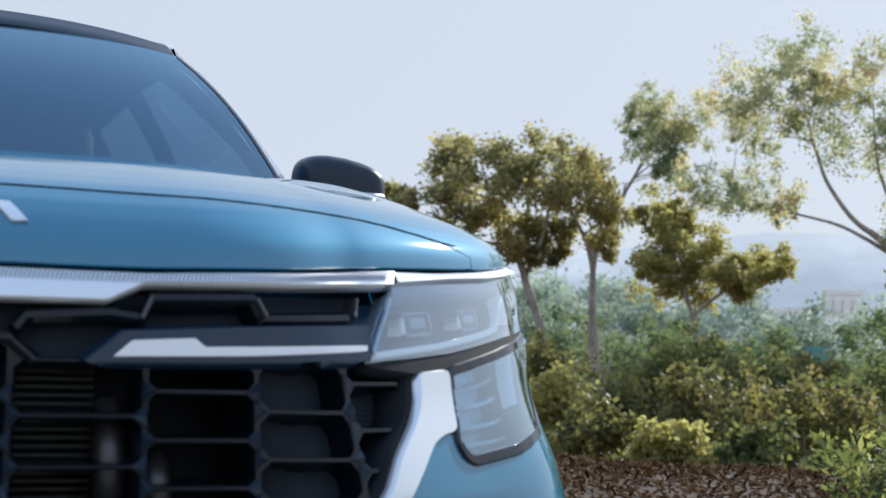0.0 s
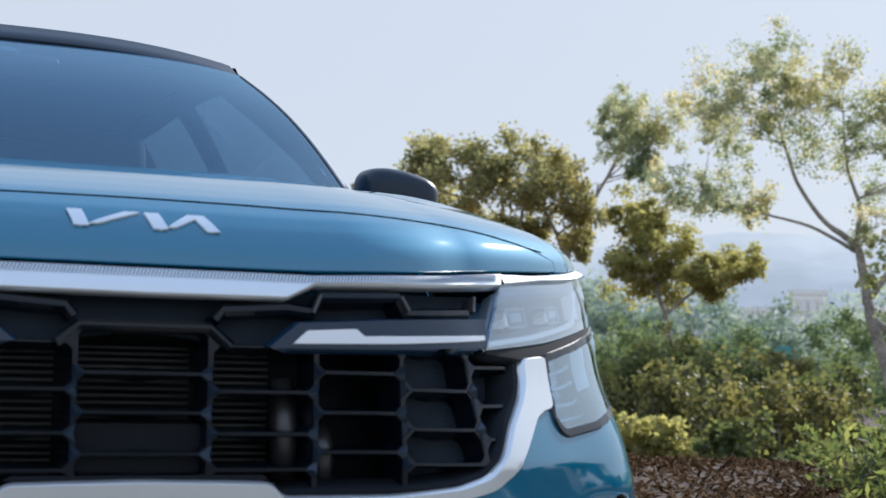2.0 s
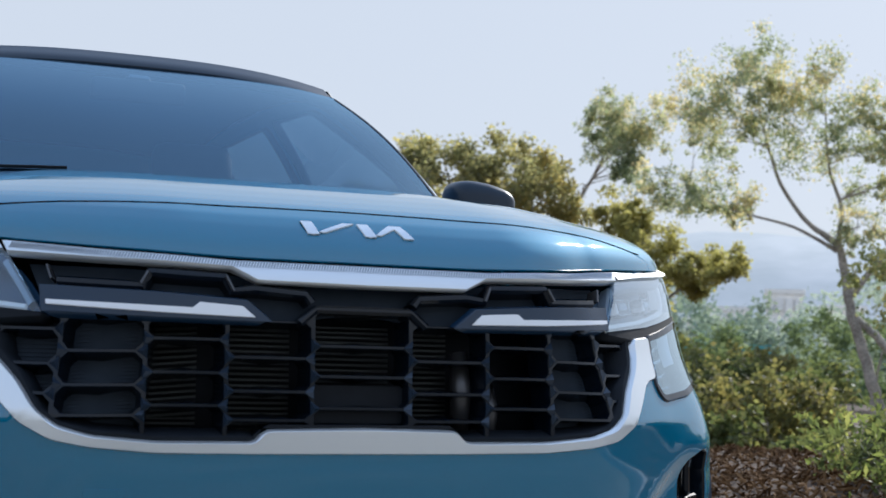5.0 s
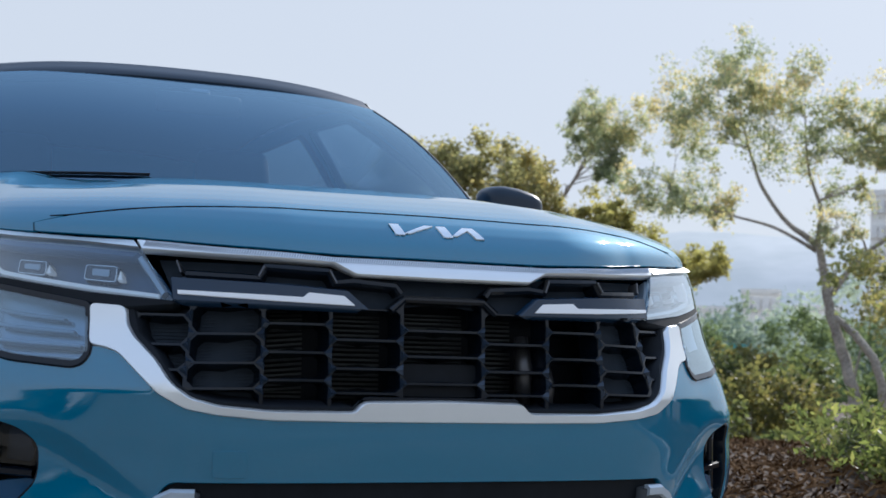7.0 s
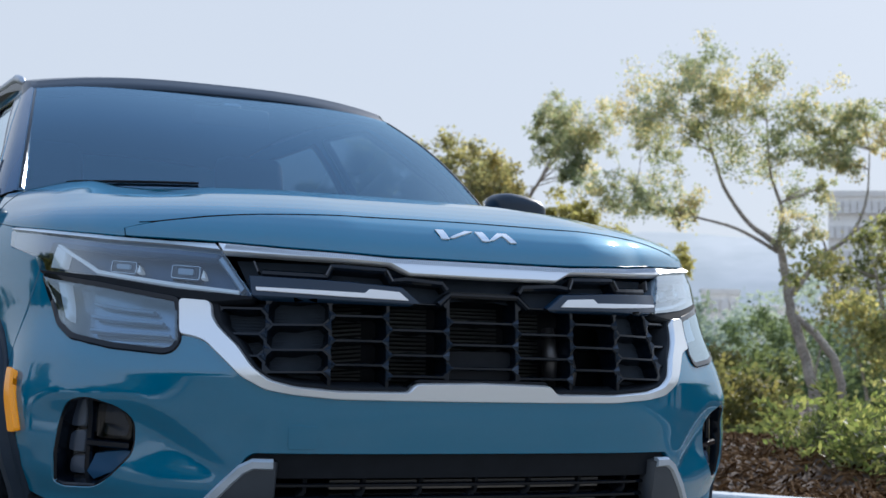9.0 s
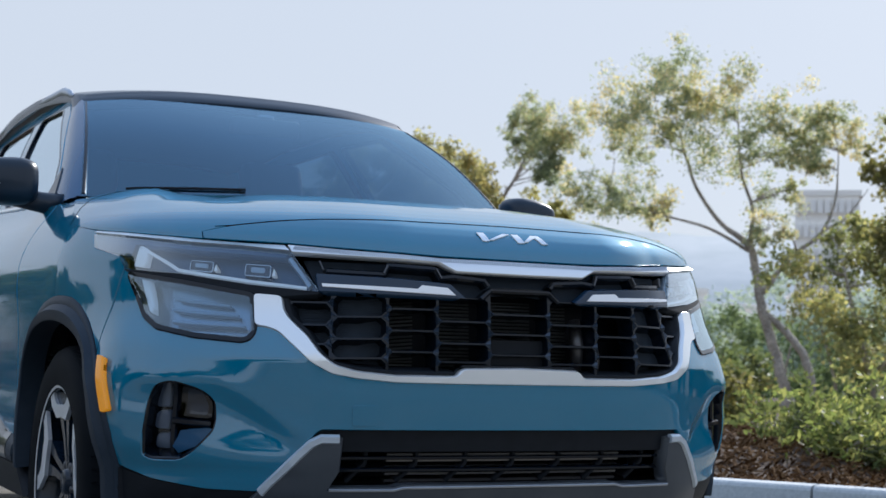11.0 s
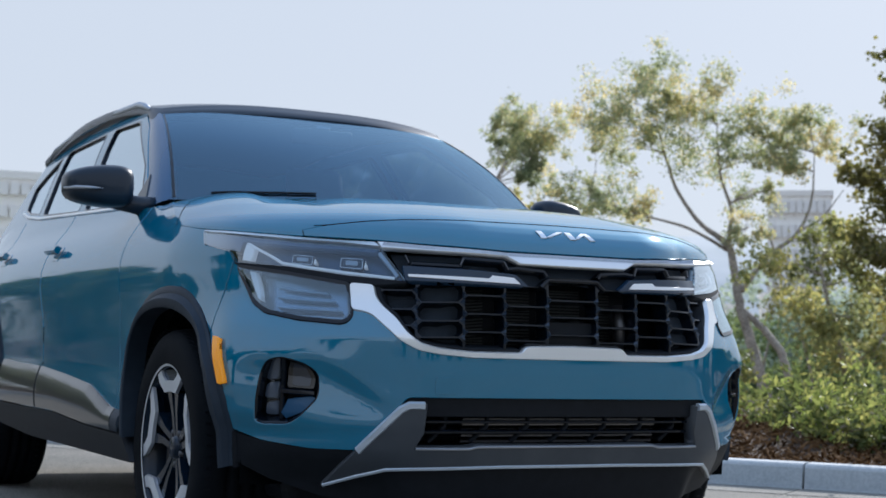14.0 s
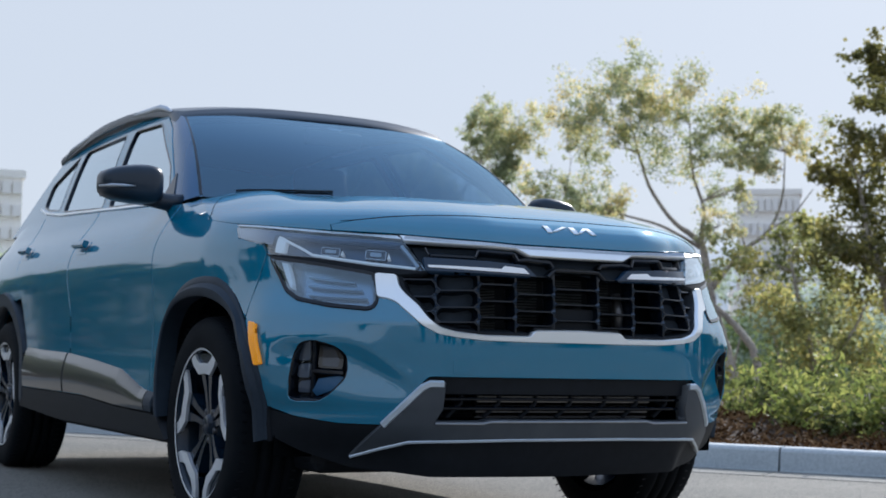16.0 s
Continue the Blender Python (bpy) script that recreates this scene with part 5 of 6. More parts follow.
def build_badge():
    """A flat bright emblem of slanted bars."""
    badge = empty("badge", "", "")
    badge.parent = CAR
    v0, v1 = hood_v(.138), hood_v(.196)

    def bar(a, b):
        poly = [(u, v0 + (v1 - v0) * v) for u, v in (a[0], a[1], b[1], b[0])]
        panel("emblem_bar", hood_form, poly, CHROME, badge, step=.012, lift=.0035, depth=.0035, label="satin bright emblem bar")
    bar(((-.056, 0), (-.061, 1)), ((-.044, 0), (-.049, 1)))
    bar(((-.044, .16), (-.014, 1)), ((-.036, .16), (-.002, 1)))
    bar(((.008, 0), (.002, 1)), ((.020, 0), (.014, 1)))
    bar(((.020, .16), (.038, 1)), ((.027, .16), (.051, 1)))
    bar(((.052, 0), (.042, .95)), ((.063, 0), (.052, 1)))


def build_wheel(name, at, side):
    w = empty(name, "", "")
    w.parent = CAR
    w.location = at
    tyre_prof = [(-.115, .235), (-.118, .262), (-.116, .30), (-.104, .322), (-.088, .331), (-.06, .3345), (-.046, .335), (-.044, .328), (-.036, .328), (-.034, .335), (-.006, .3355), (-.004, .328), (.004, .328), (.006, .3355),
                 (.034, .335), (.036, .328), (.044, .328), (.046, .335), (.06, .3345), (.088, .331), (.104, .322), (.116, .30), (.118, .262), (.113, .243), (.106, .236)]
    vs, fs = lathe([(x, r) for x, r in tyre_prof], 96)
    tyre = mesh_ob("tyre", vs, fs, RUBBER, w, "black low-profile tyre", True)
    vs, fs = [], []
    for k in range(72):
        a = 2 * math.pi * k / 72
        for x0, x1 in ((.062, .106), (-.106, -.062)):
            q = len(vs)
            for x, da, r in ((x0, 0, .337), (x1, .02, .3235), (x1, .036, .3235), (x0, .016, .337)):
                vs.append((x, r * math.cos(a + da), r * math.sin(a + da)))
            fs.append((q, q + 1, q + 2, q + 3))
    tagged(mesh_ob("tread_block", vs, fs, MATTE_BLACK, tyre, "", False), kind="stuff")
    s = side
    rim = [(s * .106, .240), (s * .112, .236), (s * .110, .229), (s * .092, .224), (s * .02, .205), (-s * .10, .215)]
    vs, fs = lathe(rim, 72)
    mesh_ob("rim", vs, fs, RIM_BLACK, w, "gloss black rim barrel", True)
    vs, fs = lathe([(s * .1125, .2355), (s * .1135, .2325), (s * .1115, .2285)], 72)
    mesh_ob("rim_edge", vs, fs, ALLOY, w, "machined rim edge", True)
    # five double spokes: black arms whose outer ends and flanks are machined bright
    def plate(mat, pts, x, thick, label, name):
        bm = bmesh.new()
        v = [bm.verts.new((s * (x - .10 * max(0, .19 - r)), r * math.cos(a0 + da), r * math.sin(a0 + da))) for r, da in pts]
        f = bm.faces.new(v)
        ex = bmesh.ops.extrude_face_region(bm, geom=[f])
        bmesh.ops.translate(bm, vec=(-s * thick, 0, 0), verts=[q for q in ex["geom"] if isinstance(q, bmesh.types.BMVert)])
        part(name, bm, mat, w, label)
    for k in range(5):
        a0 = math.radians(90 + 72 * k)
        for sg in (-1, 1):
            plate(RIM_BLACK, [(.030, .70 * sg), (.030, .10 * sg), (.10, .075 * sg), (.160, .10 * sg), (.160, .30 * sg), (.10, .27 * sg)], .098, .04, "", "spoke")
        plate(RIM_BLACK, [(.232, -.36), (.205, -.34), (.180, -.24), (.178, .24), (.205, .34), (.232, .36)], .1000, .03, "", "pocket")
        plate(ALLOY, [(.2325, -.500), (.202, -.475), (.160, -.31), (.157, 0), (.160, .31), (.202, .475), (.2325, .500), (.2325, .350), (.212, .315), (.190, .20), (.188, 0), (.190, -.20), (.212, -.315), (.2325, -.350)], .1075, .010, "machined bright shield face", "machined_face")
    vs, fs = lathe([(s * .094, 0), (s * .094, .024), (s * .090, .030), (s * .078, .034), (s * .074, .062), (s * .04, .066)], 40)
    mesh_ob("hub_cap", vs, fs, RIM_BLACK, w, "black hub cap", True)
    for k in range(5):
        a = math.radians(54 + 72 * k)
        c = Vector((0, .048 * math.cos(a), .048 * math.sin(a)))
        vs, fs = lathe([(s * .072, .009), (s * .084, .009), (s * .086, .005), (s * .086, 0)], 8, c)
        mesh_ob("wheel_nut", vs, fs, HOSE, w, "", True)
    vs, fs = lathe([(s * .030, .07), (s * .030, .150), (s * .006, .150), (s * .006, .07)], 48)
    mesh_ob("brake_disc", vs, fs, DISC, w, "steel brake disc", True)
    part("caliper", box_bm((s * .02 - .04, .075, -.07), (s * .02 + .035, .165, .07), .015), HOSE, w, "grey brake caliper")


build_nose()
build_bumper()
build_grille()
build_headlamps()
build_sides()
build_cabin()
build_badge()
for y in (WHEEL_Y, REAR_Y):
    for sd in (-1, 1):
        build_wheel("wheel", (sd * .724, y, WHEEL_Z), sd)


# ---------------------------------------------------------------- trees and shrubs
def grow(name, label, clumps, stems, leaf_mat, per=420, leaf=(.13, .036), seed=1, droop=.6, group="", twigs=True, squash=.85, bark=None, category="tree", spread=.62, tufts=2, girth=.54):
    """stems: lists of (x, y, z, radius) from the ground up; clumps: (x, y, z, radius) of foliage."""
    rng = random.Random(seed)
    base = Vector(stems[0][0][:3])
    # smaller tufts round each clump make the outline uneven
    main = list(clumps)
    if category == "tree":
        for x, y, z, r in main:
            for _ in range(tufts):
                d = Vector((rng.gauss(0, 1), rng.gauss(0, 1), rng.gauss(0, .8))).normalized() * r * rng.uniform(.8, 1.25)
                clumps = clumps + [(x + d.x, y + d.y, z + d.z, r * rng.uniform(.35, .55))]
    thing = empty(name, label, category, base, group)
    vs, fs = [], []

    def add(points, radii, sides):
        v, f = tube(points, radii, sides)
        k = len(vs)
        vs.extend([p - base for p in v])
        fs.extend([tuple(i + k for i in q) for q in f])
    fine = []
    for st in stems:
        p = np.array([q[:3] for q in st])
        c = smooth_curve(p, 5) if len(p) > 2 else p
        rr = np.interp(np.linspace(0, len(st) - 1, len(c)), range(len(st)), [q[3] * girth for q in st])
        pts = [Vector(q) + Vector((rng.uniform(-1, 1), rng.uniform(-1, 1), 0)) * float(r) * .25 for q, r in zip(c, rr)]
        add(pts, [float(r) for r in rr], 9)
        fine += list(zip(pts, rr))
    if twigs:
        for x, y, z, r in clumps:
            c = Vector((x, y, z))
            o, rad = min(fine, key=lambda q: (q[0] - c).length + max(0, q[0].z - c.z) * 1.5)
            m = o.lerp(c, .55) + Vector((rng.uniform(-.12, .12), rng.uniform(-.12, .12), rng.uniform(-.05, .15))) * (c - o).length
            r0 = max(.008, min(rad * .6, .05))
            add([o, m, c], [r0, r0 * .6, r0 * .3], 5)
            for _ in range(4):
                d = Vector((rng.gauss(0, 1), rng.gauss(0, 1), rng.gauss(.2, .8))).normalized() * r
                add([m.lerp(c, .6), c + d * .4, c + d * .9], [r0 * .35, r0 * .22, .003], 4)
    mesh_ob("trunk", vs, fs, bark or BARK, thing, "", True)
    vs, fs = [], []
    for k, (x, y, z, r) in enumerate(clumps):
        c = Vector((x, y, z))
        # each clump is several sprays
        sprays = [Vector((rng.gauss(0, spread), rng.gauss(0, spread), rng.gauss(0, spread * squash))) * r for _ in range(9)]
        n = int(per * (.75 + .5 * rng.random()) * (1 if k < len(main) else .35))
        for _ in range(n):
            s = sprays[rng.randrange(9)]
            p = c + s + Vector((rng.gauss(0, .26), rng.gauss(0, .26), rng.gauss(0, .24))) * r
            L, w = leaf[0] * rng.uniform(.6, 1.25), leaf[1] * rng.uniform(.7, 1.3)
            d = Vector((rng.gauss(0, 1), rng.gauss(0, 1), rng.gauss(0, .6) - droop)).normalized()
            a = d.cross(Vector((rng.gauss(0, 1), rng.gauss(0, 1), rng.gauss(0, 1)))).normalized()
            q = len(vs)
            p = p - base
            vs.extend((p, p + d * L * .5 + a * w, p + d * L, p + d * L * .5 - a * w))
            fs.append((q, q + 1, q + 2, q + 3))
    mesh_ob("crown", vs, fs, leaf_mat, thing, "", False)
    return thing


def shrub(at, r, seed, mat, per=430, leaf=(.070, .029), droop=.0, spread=.62):
    """A round shrub with several stems; its lobes reach down to the bank."""
    rng = random.Random(seed)
    x, y, z = at
    o = (Vector((x, y, 0)) - KERB_AT)
    floor = bed_height(o.dot(KERB_DIR), o.dot(KERB_OUT)) if o.dot(KERB_OUT) > 0 else 0
    lobes = [(x + rng.uniform(-.7, .7) * r, y + rng.uniform(-.7, .7) * r, max(floor + .25 * r, z + rng.uniform(-.7, .55) * r), r * rng.uniform(.42, .62)) for _ in range(8)]
    low = floor
    while low < z - 1.3 * r:
        low += .8 * r
        lobes += [(x + rng.uniform(-.6, .6) * r, y + rng.uniform(-.6, .6) * r, low, r * .5) for _ in range(3)]
    stems = [[(x + rng.uniform(-.1, .1), y + rng.uniform(-.1, .1), floor - .05, .03), (x + rng.uniform(-.3, .3) * r, y + rng.uniform(-.3, .3) * r, z, .012)] for _ in range(4)]
    words = {"HEDG": "unseen dark green hedge shrub for the car's flank to mirror", "DARK": "dense dark olive shrub with small leaves", "GOLD": "golden-tipped leafy shrub on the bank", "FRES": "loose wispy shrub, its yellow-green leaves coloured as if sunlit", "SHRU": "fresh green shrub with sunlit leaves"}
    return grow("shrub", words[mat.name[:4].upper()], lobes, stems, mat, per=per, leaf=leaf, seed=seed, droop=droop, spread=spread, group="shrubs behind the kerb", category="shrub")


grow("gum_tree", "tall eucalyptus with bare forked limbs and thin grey-green crown",
     [(14.31, 19.88, 6.01, 0.39), (14.10, 20.69, 5.72, 0.46), (14.14, 19.08, 5.33, 0.34), (13.33, 20.30, 5.09, 0.34), (13.74, 19.69, 4.95, 0.44), (14.16, 19.27, 4.83, 0.44), (14.80, 19.01, 5.39, 0.38), (15.43, 18.88, 5.28, 0.39), (15.82, 18.68, 5.02, 0.32), (15.06, 19.60, 4.74, 0.46), (15.44, 19.04, 4.57, 0.39), (13.89, 20.75, 4.62, 0.35), (12.89, 20.38, 3.72, 0.34), (13.87, 21.19, 3.64, 0.33), (13.33, 19.70, 3.64, 0.34), (14.34, 20.41, 3.50, 0.26), (15.92, 18.64, 4.49, 0.30), (16.45, 18.54, 4.79, 0.35), (16.23, 17.73, 5.05, 0.25), (15.95, 18.11, 4.17, 0.30), (17.33, 18.35, 4.74, 0.29), (16.44, 19.51, 3.74, 0.31), (15.62, 18.65, 3.03, 0.30)],
     [[(16.15, 18.65, -0.49, 0.200), (16.05, 18.73, 0.09, 0.170), (15.89, 18.87, 0.93, 0.150), (15.73, 18.99, 1.56, 0.140), (15.65, 19.06, 2.16, 0.130), (15.54, 19.14, 2.73, 0.110), (15.16, 19.44, 3.11, 0.070), (14.77, 19.73, 3.80, 0.055), (14.50, 19.93, 4.89, 0.035), (14.40, 20.00, 5.76, 0.015)],
      [(16.41, 18.43, -0.48, 0.130), (16.41, 18.43, 0.21, 0.120), (16.30, 18.52, 0.73, 0.120), (16.04, 18.74, 1.20, 0.110), (15.73, 18.99, 1.56, 0.100)],
      [(15.73, 18.99, 1.88, 0.100), (16.11, 18.68, 2.53, 0.070), (16.51, 18.35, 2.96, 0.055), (16.70, 18.18, 3.60, 0.035), (16.73, 18.15, 4.45, 0.015)],
      [(16.52, 18.33, 3.01, 0.050), (16.82, 18.07, 3.23, 0.035), (17.12, 17.80, 3.76, 0.012)],
      [(15.54, 19.14, 2.73, 0.080), (15.58, 19.11, 3.38, 0.060), (15.41, 19.25, 4.13, 0.040), (15.35, 19.29, 5.21, 0.015)],
      [(15.54, 19.14, 2.63, 0.060), (14.95, 19.60, 3.05, 0.045), (14.17, 20.16, 3.31, 0.030), (13.45, 20.65, 3.62, 0.010)],
      [(16.26, 18.56, -0.48, 0.060), (16.15, 18.65, -0.01, 0.050), (16.05, 18.73, 0.41, 0.040), (16.13, 18.67, 0.94, 0.030)]],
     GUM_LEAF, per=950, leaf=(.062, .019), seed=3, spread=.90, girth=.62)
grow("gum_tree", "slim eucalyptus with a high drooping grey-green crown",
     [(14.49, 25.75, 5.51, 0.33), (14.64, 24.90, 5.67, 0.42), (15.51, 25.36, 5.64, 0.36), (14.83, 25.56, 5.17, 0.43), (15.23, 25.29, 5.10, 0.35), (14.91, 25.31, 4.67, 0.25), (14.41, 25.37, 5.77, 0.28)],
     [[(15.27, 28.92, 0.03, 0.160), (15.13, 28.99, 1.66, 0.140), (15.13, 28.99, 2.92, 0.120), (15.48, 28.81, 3.95, 0.090), (15.96, 28.56, 4.97, 0.060), (16.33, 28.36, 5.87, 0.030)]],
     GUM_LEAF, per=1000, leaf=(.068, .020), seed=4, spread=.76)
grow("broad_tree", "dense dark tree with flat spreading olive crown",
     [(11.36, 28.57, 4.70, 0.50), (12.14, 28.60, 5.02, 0.50), (12.54, 27.53, 4.85, 0.50), (13.37, 27.64, 4.74, 0.50), (14.36, 28.02, 4.68, 0.45), (11.74, 29.17, 4.31, 0.56), (11.94, 27.43, 4.29, 0.58), (12.76, 27.25, 4.26, 0.59), (13.32, 26.65, 4.19, 0.53), (14.24, 27.07, 4.28, 0.48), (10.96, 27.61, 3.60, 0.42), (11.99, 28.12, 3.63, 0.43), (13.79, 27.75, 3.59, 0.36), (14.41, 26.61, 3.66, 0.42), (13.05, 28.15, 3.51, 0.36), (10.39, 29.01, 4.09, 0.29), (10.19, 27.88, 3.75, 0.25), (11.2, 28.2, 3.05, 0.30), (12.6, 27.6, 3.0, 0.34), (13.4, 27.9, 2.95, 0.30), (14.5, 27.3, 3.1, 0.30), (11.8, 27.9, 2.7, 0.24)],
     [[(13.39, 27.61, -0.07, 0.200), (13.22, 27.68, 1.34, 0.170), (12.87, 27.84, 2.53, 0.150), (12.47, 28.02, 3.47, 0.120), (12.11, 28.16, 4.43, 0.070)],
      [(14.26, 27.19, -0.04, 0.150), (14.21, 27.21, 1.61, 0.130), (14.16, 27.24, 2.92, 0.100), (13.76, 27.43, 3.86, 0.060)],
      [(12.93, 27.82, 2.41, 0.100), (13.24, 27.68, 3.25, 0.080), (13.43, 27.59, 4.34, 0.040)],
      [(14.37, 27.13, -0.10, 0.060), (14.55, 27.04, 0.56, 0.050), (14.61, 27.01, 0.91, 0.030)]],
     BROAD_LEAF, per=1500, leaf=(.10, .038), seed=5, droop=.1, spread=.62, tufts=0)
grow("wattle_tree", "small spreading tree with golden green foliage",
     [(15.04, 25.36, 3.49, 0.39), (14.86, 24.69, 3.05, 0.45), (15.49, 25.11, 2.82, 0.41), (14.71, 25.08, 2.33, 0.48), (15.18, 24.78, 2.29, 0.45), (15.34, 23.79, 2.50, 0.33), (16.44, 24.53, 2.61, 0.34), (16.01, 22.97, 2.48, 0.26), (14.11, 24.56, 2.56, 0.31), (15.76, 23.94, 2.28, 0.29), (14.74, 25.18, 3.64, 0.30)],
     [[(15.19, 24.40, 0.08, 0.120), (15.13, 24.44, 1.17, 0.100), (14.93, 24.56, 2.05, 0.080), (14.78, 24.65, 2.93, 0.040)],
      [(15.03, 24.50, 1.61, 0.070), (15.63, 24.14, 2.17, 0.050), (16.35, 23.68, 2.46, 0.020)]],
     GOLD_LEAF, per=1300, leaf=(.085, .032), seed=6, spread=.7, droop=.1)
grow("dark_tree", "dark leafy tree leaning over the planting bed",
     [(14.16, 13.10, 5.26, 0.23), (14.85, 13.89, 4.83, 0.26), (13.80, 13.43, 3.78, 0.32), (14.83, 14.01, 3.66, 0.39), (13.96, 13.89, 3.38, 0.25), (14.43, 13.72, 3.09, 0.38), (14.42, 14.07, 2.66, 0.38), (14.44, 13.49, 2.36, 0.41), (13.72, 13.69, 2.22, 0.30), (13.93, 13.26, 2.00, 0.39), (14.18, 12.77, 3.84, 0.35), (14.93, 13.51, 2.85, 0.45), (14.64, 13.12, 4.79, 0.36), (14.21, 12.91, 1.92, 0.44)],
     [[(14.72, 13.17, -0.44, 0.180), (14.66, 13.23, 0.58, 0.160), (14.54, 13.35, 1.60, 0.130), (14.36, 13.53, 2.47, 0.090), (14.24, 13.65, 3.34, 0.040)],
      [(14.63, 13.26, 1.26, 0.090), (14.71, 13.18, 2.64, 0.070), (14.60, 13.30, 3.94, 0.040), (14.48, 13.42, 5.08, 0.015)]],
     DARK_LEAF, per=430, leaf=(.085, .032), seed=7, droop=.3, spread=.7)
grow("leafy_tree", "leafy green tree with yellow-green sunlit foliage",
     [(15.63, 16.80, 2.67, 0.37), (13.92, 15.90, 2.10, 0.38), (15.59, 16.53, 2.01, 0.46), (13.53, 15.01, 1.47, 0.42), (14.33, 14.59, 1.31, 0.46), (15.91, 15.24, 1.46, 0.49), (15.30, 15.69, 0.92, 0.45), (15.20, 15.14, 0.74, 0.54), (16.11, 15.17, 0.57, 0.49), (14.97, 15.44, 2.79, 0.25), (15.48, 15.58, 1.88, 0.39)],
     [[(15.22, 15.48, -0.43, 0.130), (15.18, 15.51, 0.08, 0.120), (15.11, 15.57, 0.55, 0.110), (14.97, 15.70, 1.30, 0.080), (14.83, 15.83, 2.24, 0.040)],
      [(15.15, 15.54, 0.46, 0.080), (15.51, 15.20, 0.93, 0.060), (15.73, 14.99, 1.50, 0.030)],
      [(14.78, 15.87, -0.40, 0.060), (14.74, 15.91, 0.35, 0.050), (14.56, 16.07, 1.29, 0.030)]],
     OLIVE_LEAF, per=520, leaf=(.085, .034), seed=8, droop=.3, tufts=1)
shrub((7.28, 13.91, 0.13), 0.44, 20, GOLD_LEAF)
shrub((6.72, 11.95, -0.08), 0.38, 21, DARK_LEAF)
shrub((9.06, 15.24, 0.36), 0.55, 22, SHRUB_LEAF)
shrub((10.58, 16.68, 0.64), 0.54, 23, SHRUB_LEAF)
shrub((8.67, 13.16, 0.12), 0.55, 24, DARK_LEAF)
shrub((10.24, 14.54, 0.37), 0.55, 25, SHRUB_LEAF)
shrub((8.43, 10.94, 0.13), 0.49, 26, DARK_LEAF)
shrub((9.80, 12.45, 0.25), 0.42, 27, SHRUB_LEAF)
shrub((7.20, 8.70, -0.03), 0.26, 28, SHRUB_LEAF)
shrub((6.81, 10.77, -0.05), 0.33, 29, GOLD_LEAF)
shrub((6.94, 9.53, -0.06), 0.28, 30, SHRUB_LEAF)
shrub((9.31, 18.48, 0.61), 0.47, 31, DARK_LEAF)
shrub((8.24, 14.54, 0.14), 0.39, 32, DARK_LEAF)
shrub((11.19, 15.11, 0.44), 0.47, 33, DARK_LEAF)
shrub((7.60, 7.66, 0.08), 0.20, 40, SUNLIT_LEAF, 120, (.080, .013), -.6, 1.3)
shrub((7.58, 7.01, 0.10), 0.22, 41, SUNLIT_LEAF, 120, (.080, .013), -.6, 1.3)
shrub((7.45, 6.38, 0.10), 0.22, 42, SUNLIT_LEAF, 120, (.080, .013), -.6, 1.3)
shrub((7.34, 7.77, 0.0), 0.17, 43, SUNLIT_LEAF, 120, (.080, .013), -.6, 1.3)
shrub((7.32, 7.12, 0.03), 0.18, 44, SUNLIT_LEAF, 120, (.080, .013), -.6, 1.3)
shrub((7.27, 6.48, 0.01), 0.19, 45, SUNLIT_LEAF, 120, (.080, .013), -.6, 1.3)
shrub((7.85, 7.30, 0.06), 0.18, 46, SUNLIT_LEAF, 120, (.080, .013), -.6, 1.3)
# low growth that creeps towards the kerb where the bank drops
for k, (a, o, r) in enumerate(((-.80, 2.35, .18), (-.52, 1.80, .17), (-.24, 1.32, .17), (.06, .98, .16), (.42, .95, .18), (.78, 1.20, .18), (-.45, 2.50, .22), (-.05, 1.85, .20), (.35, 1.50, .19), (.0, 2.7, .25))):
    p = by_kerb(a, o, bed_height(a, o) + .07)
    shrub((p.x, p.y, p.z), r, 70 + k, (SUNLIT_LEAF, SHRUB_LEAF)[k % 2], 130, (.060, .010), -.7, 1.2)


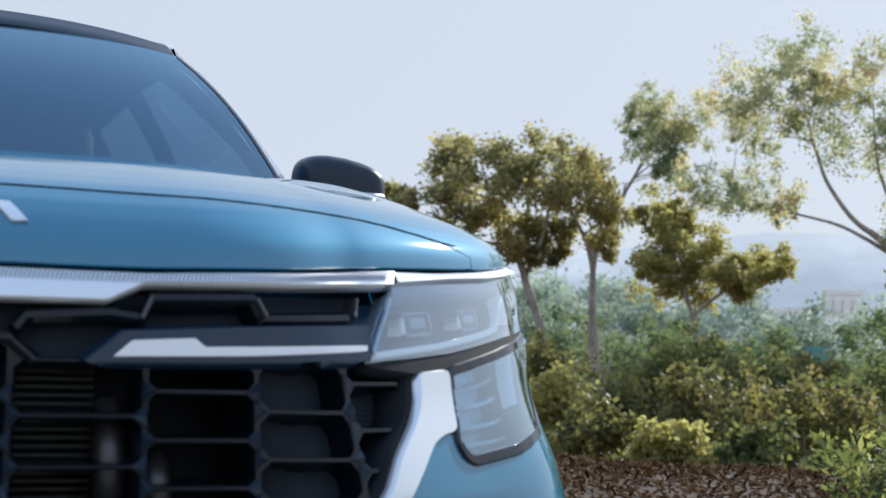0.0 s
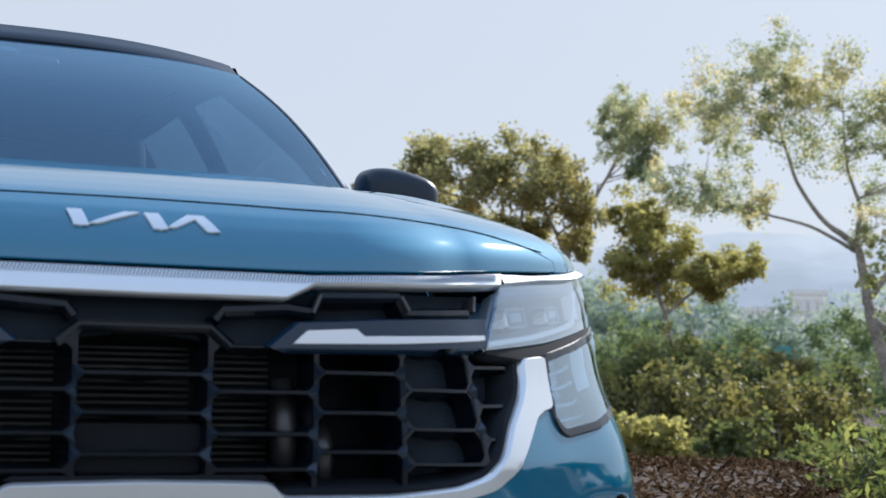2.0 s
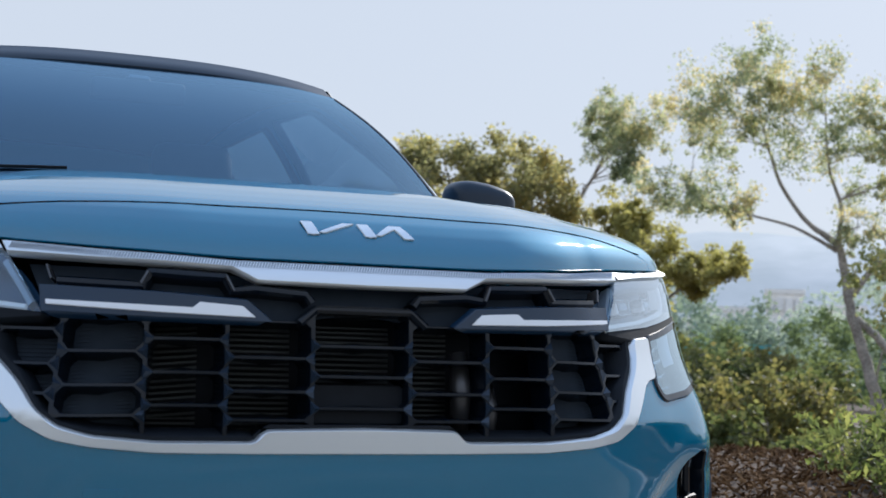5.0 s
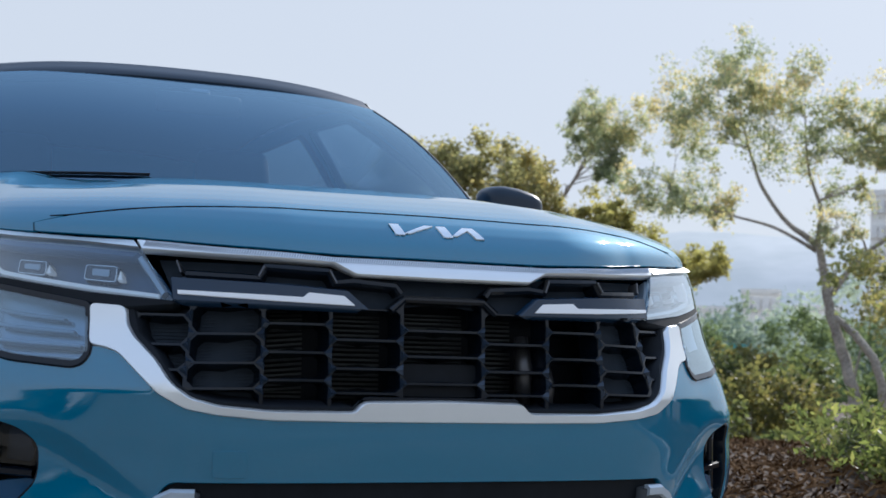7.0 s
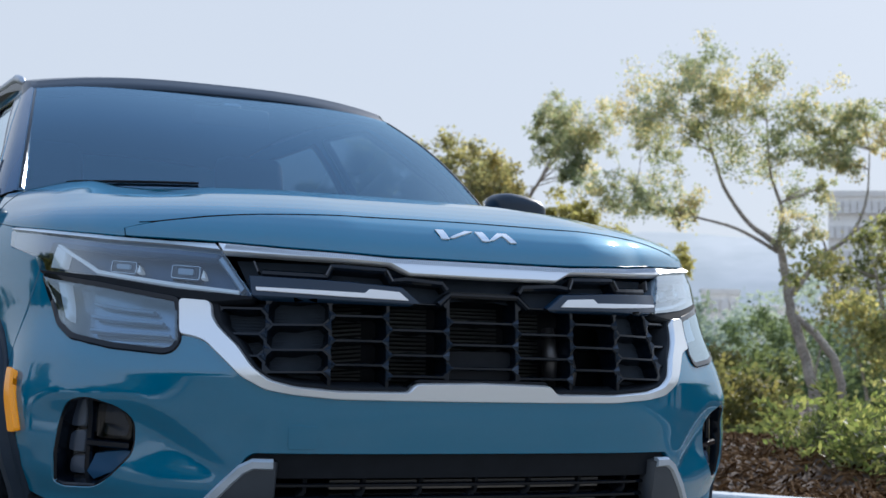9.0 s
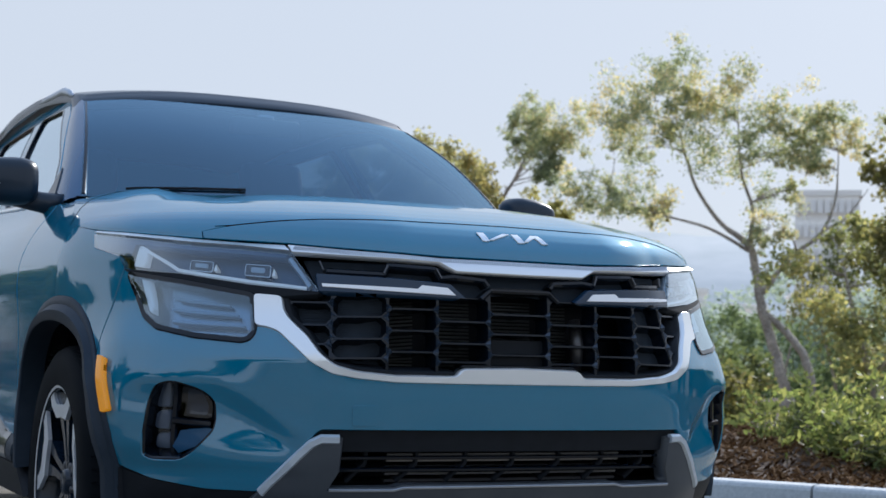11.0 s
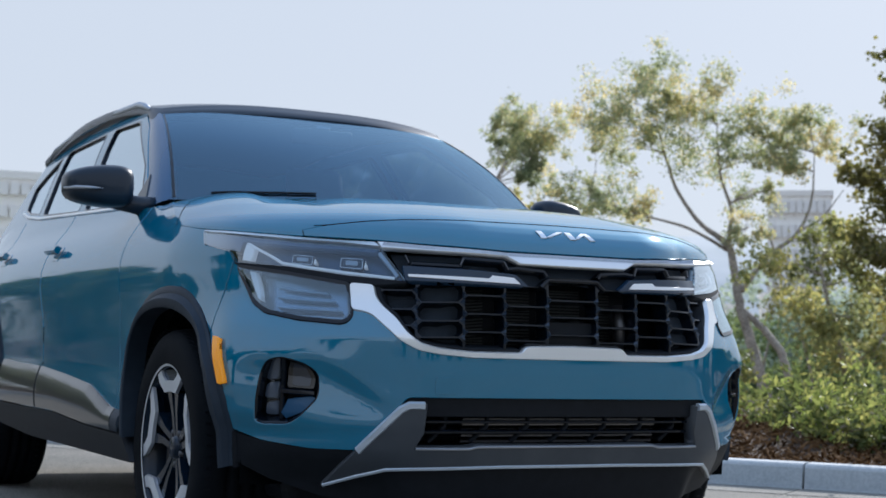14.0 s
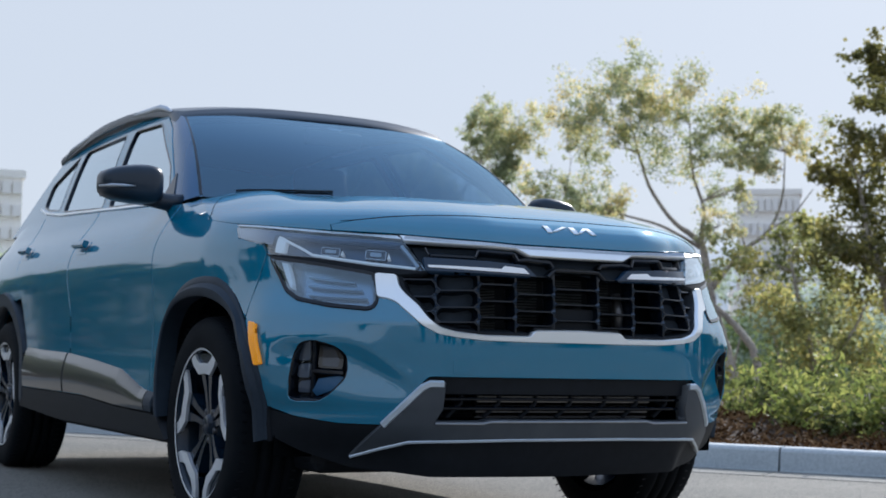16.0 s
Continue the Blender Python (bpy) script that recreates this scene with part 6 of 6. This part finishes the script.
# ---------------------------------------------------------------- distance
def far_trees():
    """Three belts of woods: many crowns, each of thousands of small leaves."""
    for row, (d, h, n, per) in enumerate(((48, 3.0, 90, 1100), (75, 4.6, 90, 1000), (130, 8.6, 110, 900))):
        rng = np.random.default_rng(77 + row)
        a = np.radians(-8 + 82 * (np.arange(n) + rng.random(n)) / n)
        dd = d * rng.uniform(.9, 1.15, n)
        top = h * rng.uniform(.35, 1.15, n) ** 1.2
        base = np.stack([np.sin(a) * dd, np.cos(a) * dd, np.full(n, -1.2)], 1)
        # every crown is a stack of round tufts
        tuft = base[:, None] + np.stack([rng.normal(0, .17 * h, (n, 14)), rng.normal(0, .17 * h, (n, 14)), rng.random((n, 14)) ** .7 * top[:, None]], 2)
        pick = rng.integers(0, 14, (n, per))
        p = np.take_along_axis(tuft, pick[:, :, None].repeat(3, 2), 1) + rng.normal(0, .075 * h, (n, per, 3)) * (1, 1, .8)
        p = p.reshape(-1, 3)
        m = len(p)
        L = rng.uniform(.13, .34, m)[:, None] * d / 60
        dr = rng.normal(0, 1, (m, 3)) * (1, 1, .7)
        dr /= np.linalg.norm(dr, axis=1)[:, None]
        s = np.cross(dr, rng.normal(0, 1, (m, 3)))
        s /= np.linalg.norm(s, axis=1)[:, None]
        vs = np.stack([p, p + dr * L * .5 + s * L * .3, p + dr * L, p + dr * L * .5 - s * L * .3], 1).reshape(-1, 3)
        fs = np.arange(4 * m).reshape(-1, 4)
        ob = mesh_ob("far_woods", vs.tolist(), fs.tolist(), (MID_LEAF, FAR_LEAF, FAR_HAZE_LEAF)[row], None, "belt of distant trees and scrub in haze-paled colours", False)
        tagged(ob, category="woods", kind="stuff")


def office_tower(at, size, floors, bays, turn, label, cover=None, name="office_tower"):
    """A far block with its rows of windows set into the wall."""
    w, d, h = size
    tower = empty(name, label, "building", at)
    tower.rotation_euler.z = turn
    part("wall", box_bm((-w / 2, -d / 2, -6), (w / 2, d / 2, h), 0), FACADE, tower)
    part("roof", box_bm((-w / 2 - .3, -d / 2 - .3, h), (w / 2 + .3, d / 2 + .3, h + .8), 0), cover or FACADE, tower)
    fh, bw = h / floors, w / bays
    bm = box_bm((-bw * .40, -.5, 0), (bw * .40, .12, fh * .52))
    first = None
    for f in range(floors):
        for b in range(bays):
            if first is None:
                first = ob = part("window", bm, FAR_GLASS, tower)
            else:
                ob = new("window", first.data)
                ob.parent = tower
            ob.location = (-w / 2 + (b + .5) * bw, -d / 2, f * fh + fh * .3)


def hill():
    vs, fs = [], []
    n = 90
    for k in range(n + 1):
        a = radians(-15 + 100 * k / n)
        h = 30 + 34 * math.exp(-((k - 42) / 14) ** 2) + 6 * math.sin(k * .3) + 7 * noise.noise(Vector((k * .23, 0, 0)))
        for r, z in ((620, -8), (700, h * .55), (800, h), (1100, h * 1.02), (1300, -8)):
            vs.append((math.sin(a) * r, math.cos(a) * r, z + 2 * noise.noise(Vector((k * .7, r * .01, 1)))))
    for k in range(n):
        for j in range(4):
            q = k * 5 + j
            fs.append((q, q + 1, q + 6, q + 5))
    tagged(mesh_ob("backdrop", vs, fs, HILL, None, "hills on the horizon in haze-paled colours", True), category="hills", kind="structure")


far_trees()
hill()
office_tower((32.2, 162.3, -4.0), (6.6, 8, 21.8), 9, 6, -0.15, "multi-storey tower block paled as if by haze")
office_tower((147.7, 170.6, -4.0), (9.0, 9, 28.5), 8, 9, -0.70, "pale flat-roofed block behind the trees")

for x, y, w, h, n in ((136, 217, 6, 10.5, 2), (142.5, 213, 7, 12.5, 3), (150, 208, 6, 15.5, 4), (157.5, 202.5, 7, 13, 3), (166, 196, 7, 15, 4)):
    office_tower((x, y, -4.0), (w, 7, h), n, 4, -.62, "pale low house block on the far slope", name="far_house")
for x, y, w in ((37.9, 58.7, 2.6), (39.7, 57.5, 1.9)):
    office_tower((x, y, -2.0), (w, 2.5, 2.6), 1, 3, -.6, "low pale shed with a teal roof", TEAL_ROOF, "far_shed")


# trees out of view beyond the lot, added for the paintwork to mirror
def lot_trees():
    rng = random.Random(9)
    proto = None
    spots = [(-15, 3), (-17, 9), (-14, -4), (-18, -10), (-12, 15), (-11, -17), (-4, -24), (4, -22), (12, -18), (-13, -21), (-9, -25), (0, -26), (7, -25), (10, -23), (15, -21), (-2, -21), (-7, 17), (-10, 20), (-6, 23), (-13, 24),
             (18, 4.5), (19.5, -1), (16, -6), (22, 2), (14, -12), (21, 7.5)]
    for k, (x, y) in enumerate(spots):
        if proto is None:
            cl = [(x + rng.gauss(0, 1.0), y + rng.gauss(0, 1.0), 2.4 + rng.gauss(0, .8), rng.uniform(.5, .8)) for _ in range(18)]
            proto = grow("street_tree", "bushy green tree beyond the car park", cl, [[(x, y, 0, .15), (x + .1, y, 1.2, .12), (x, y + .1, 2.6, .05)]], SHRUB_LEAF, per=1100, leaf=(.22, .11), seed=90, droop=.1, group="trees round the car park")
        else:
            s = rng.uniform(.65, 1.6) * (.72 if y > 10 else .45 if x > 13 and y > -13 else .6 if y < -15 else 1)
            copy_thing(proto, Matrix.LocRotScale((x, y, -.7 if x > 13 and y > -13 else 0), Euler((0, 0, rng.uniform(0, 6.3))), None)).scale = (s, s, s * rng.uniform(.8, 1.25))


lot_trees()
# unseen hedge, added so that the car's flank mirrors dark green
for k, (x, y, r) in enumerate(((-9.5, 12.5, 1.1), (-7.8, 11.6, 1.0), (-6.2, 12.2, 1.15), (-4.6, 11.4, .95), (-3.2, 12.4, 1.1), (-1.9, 13.0, .9), (-11.5, 10.5, 1.2))):
    shrub((x, y, r * .8), r, 60 + k, HEDGE_LEAF)
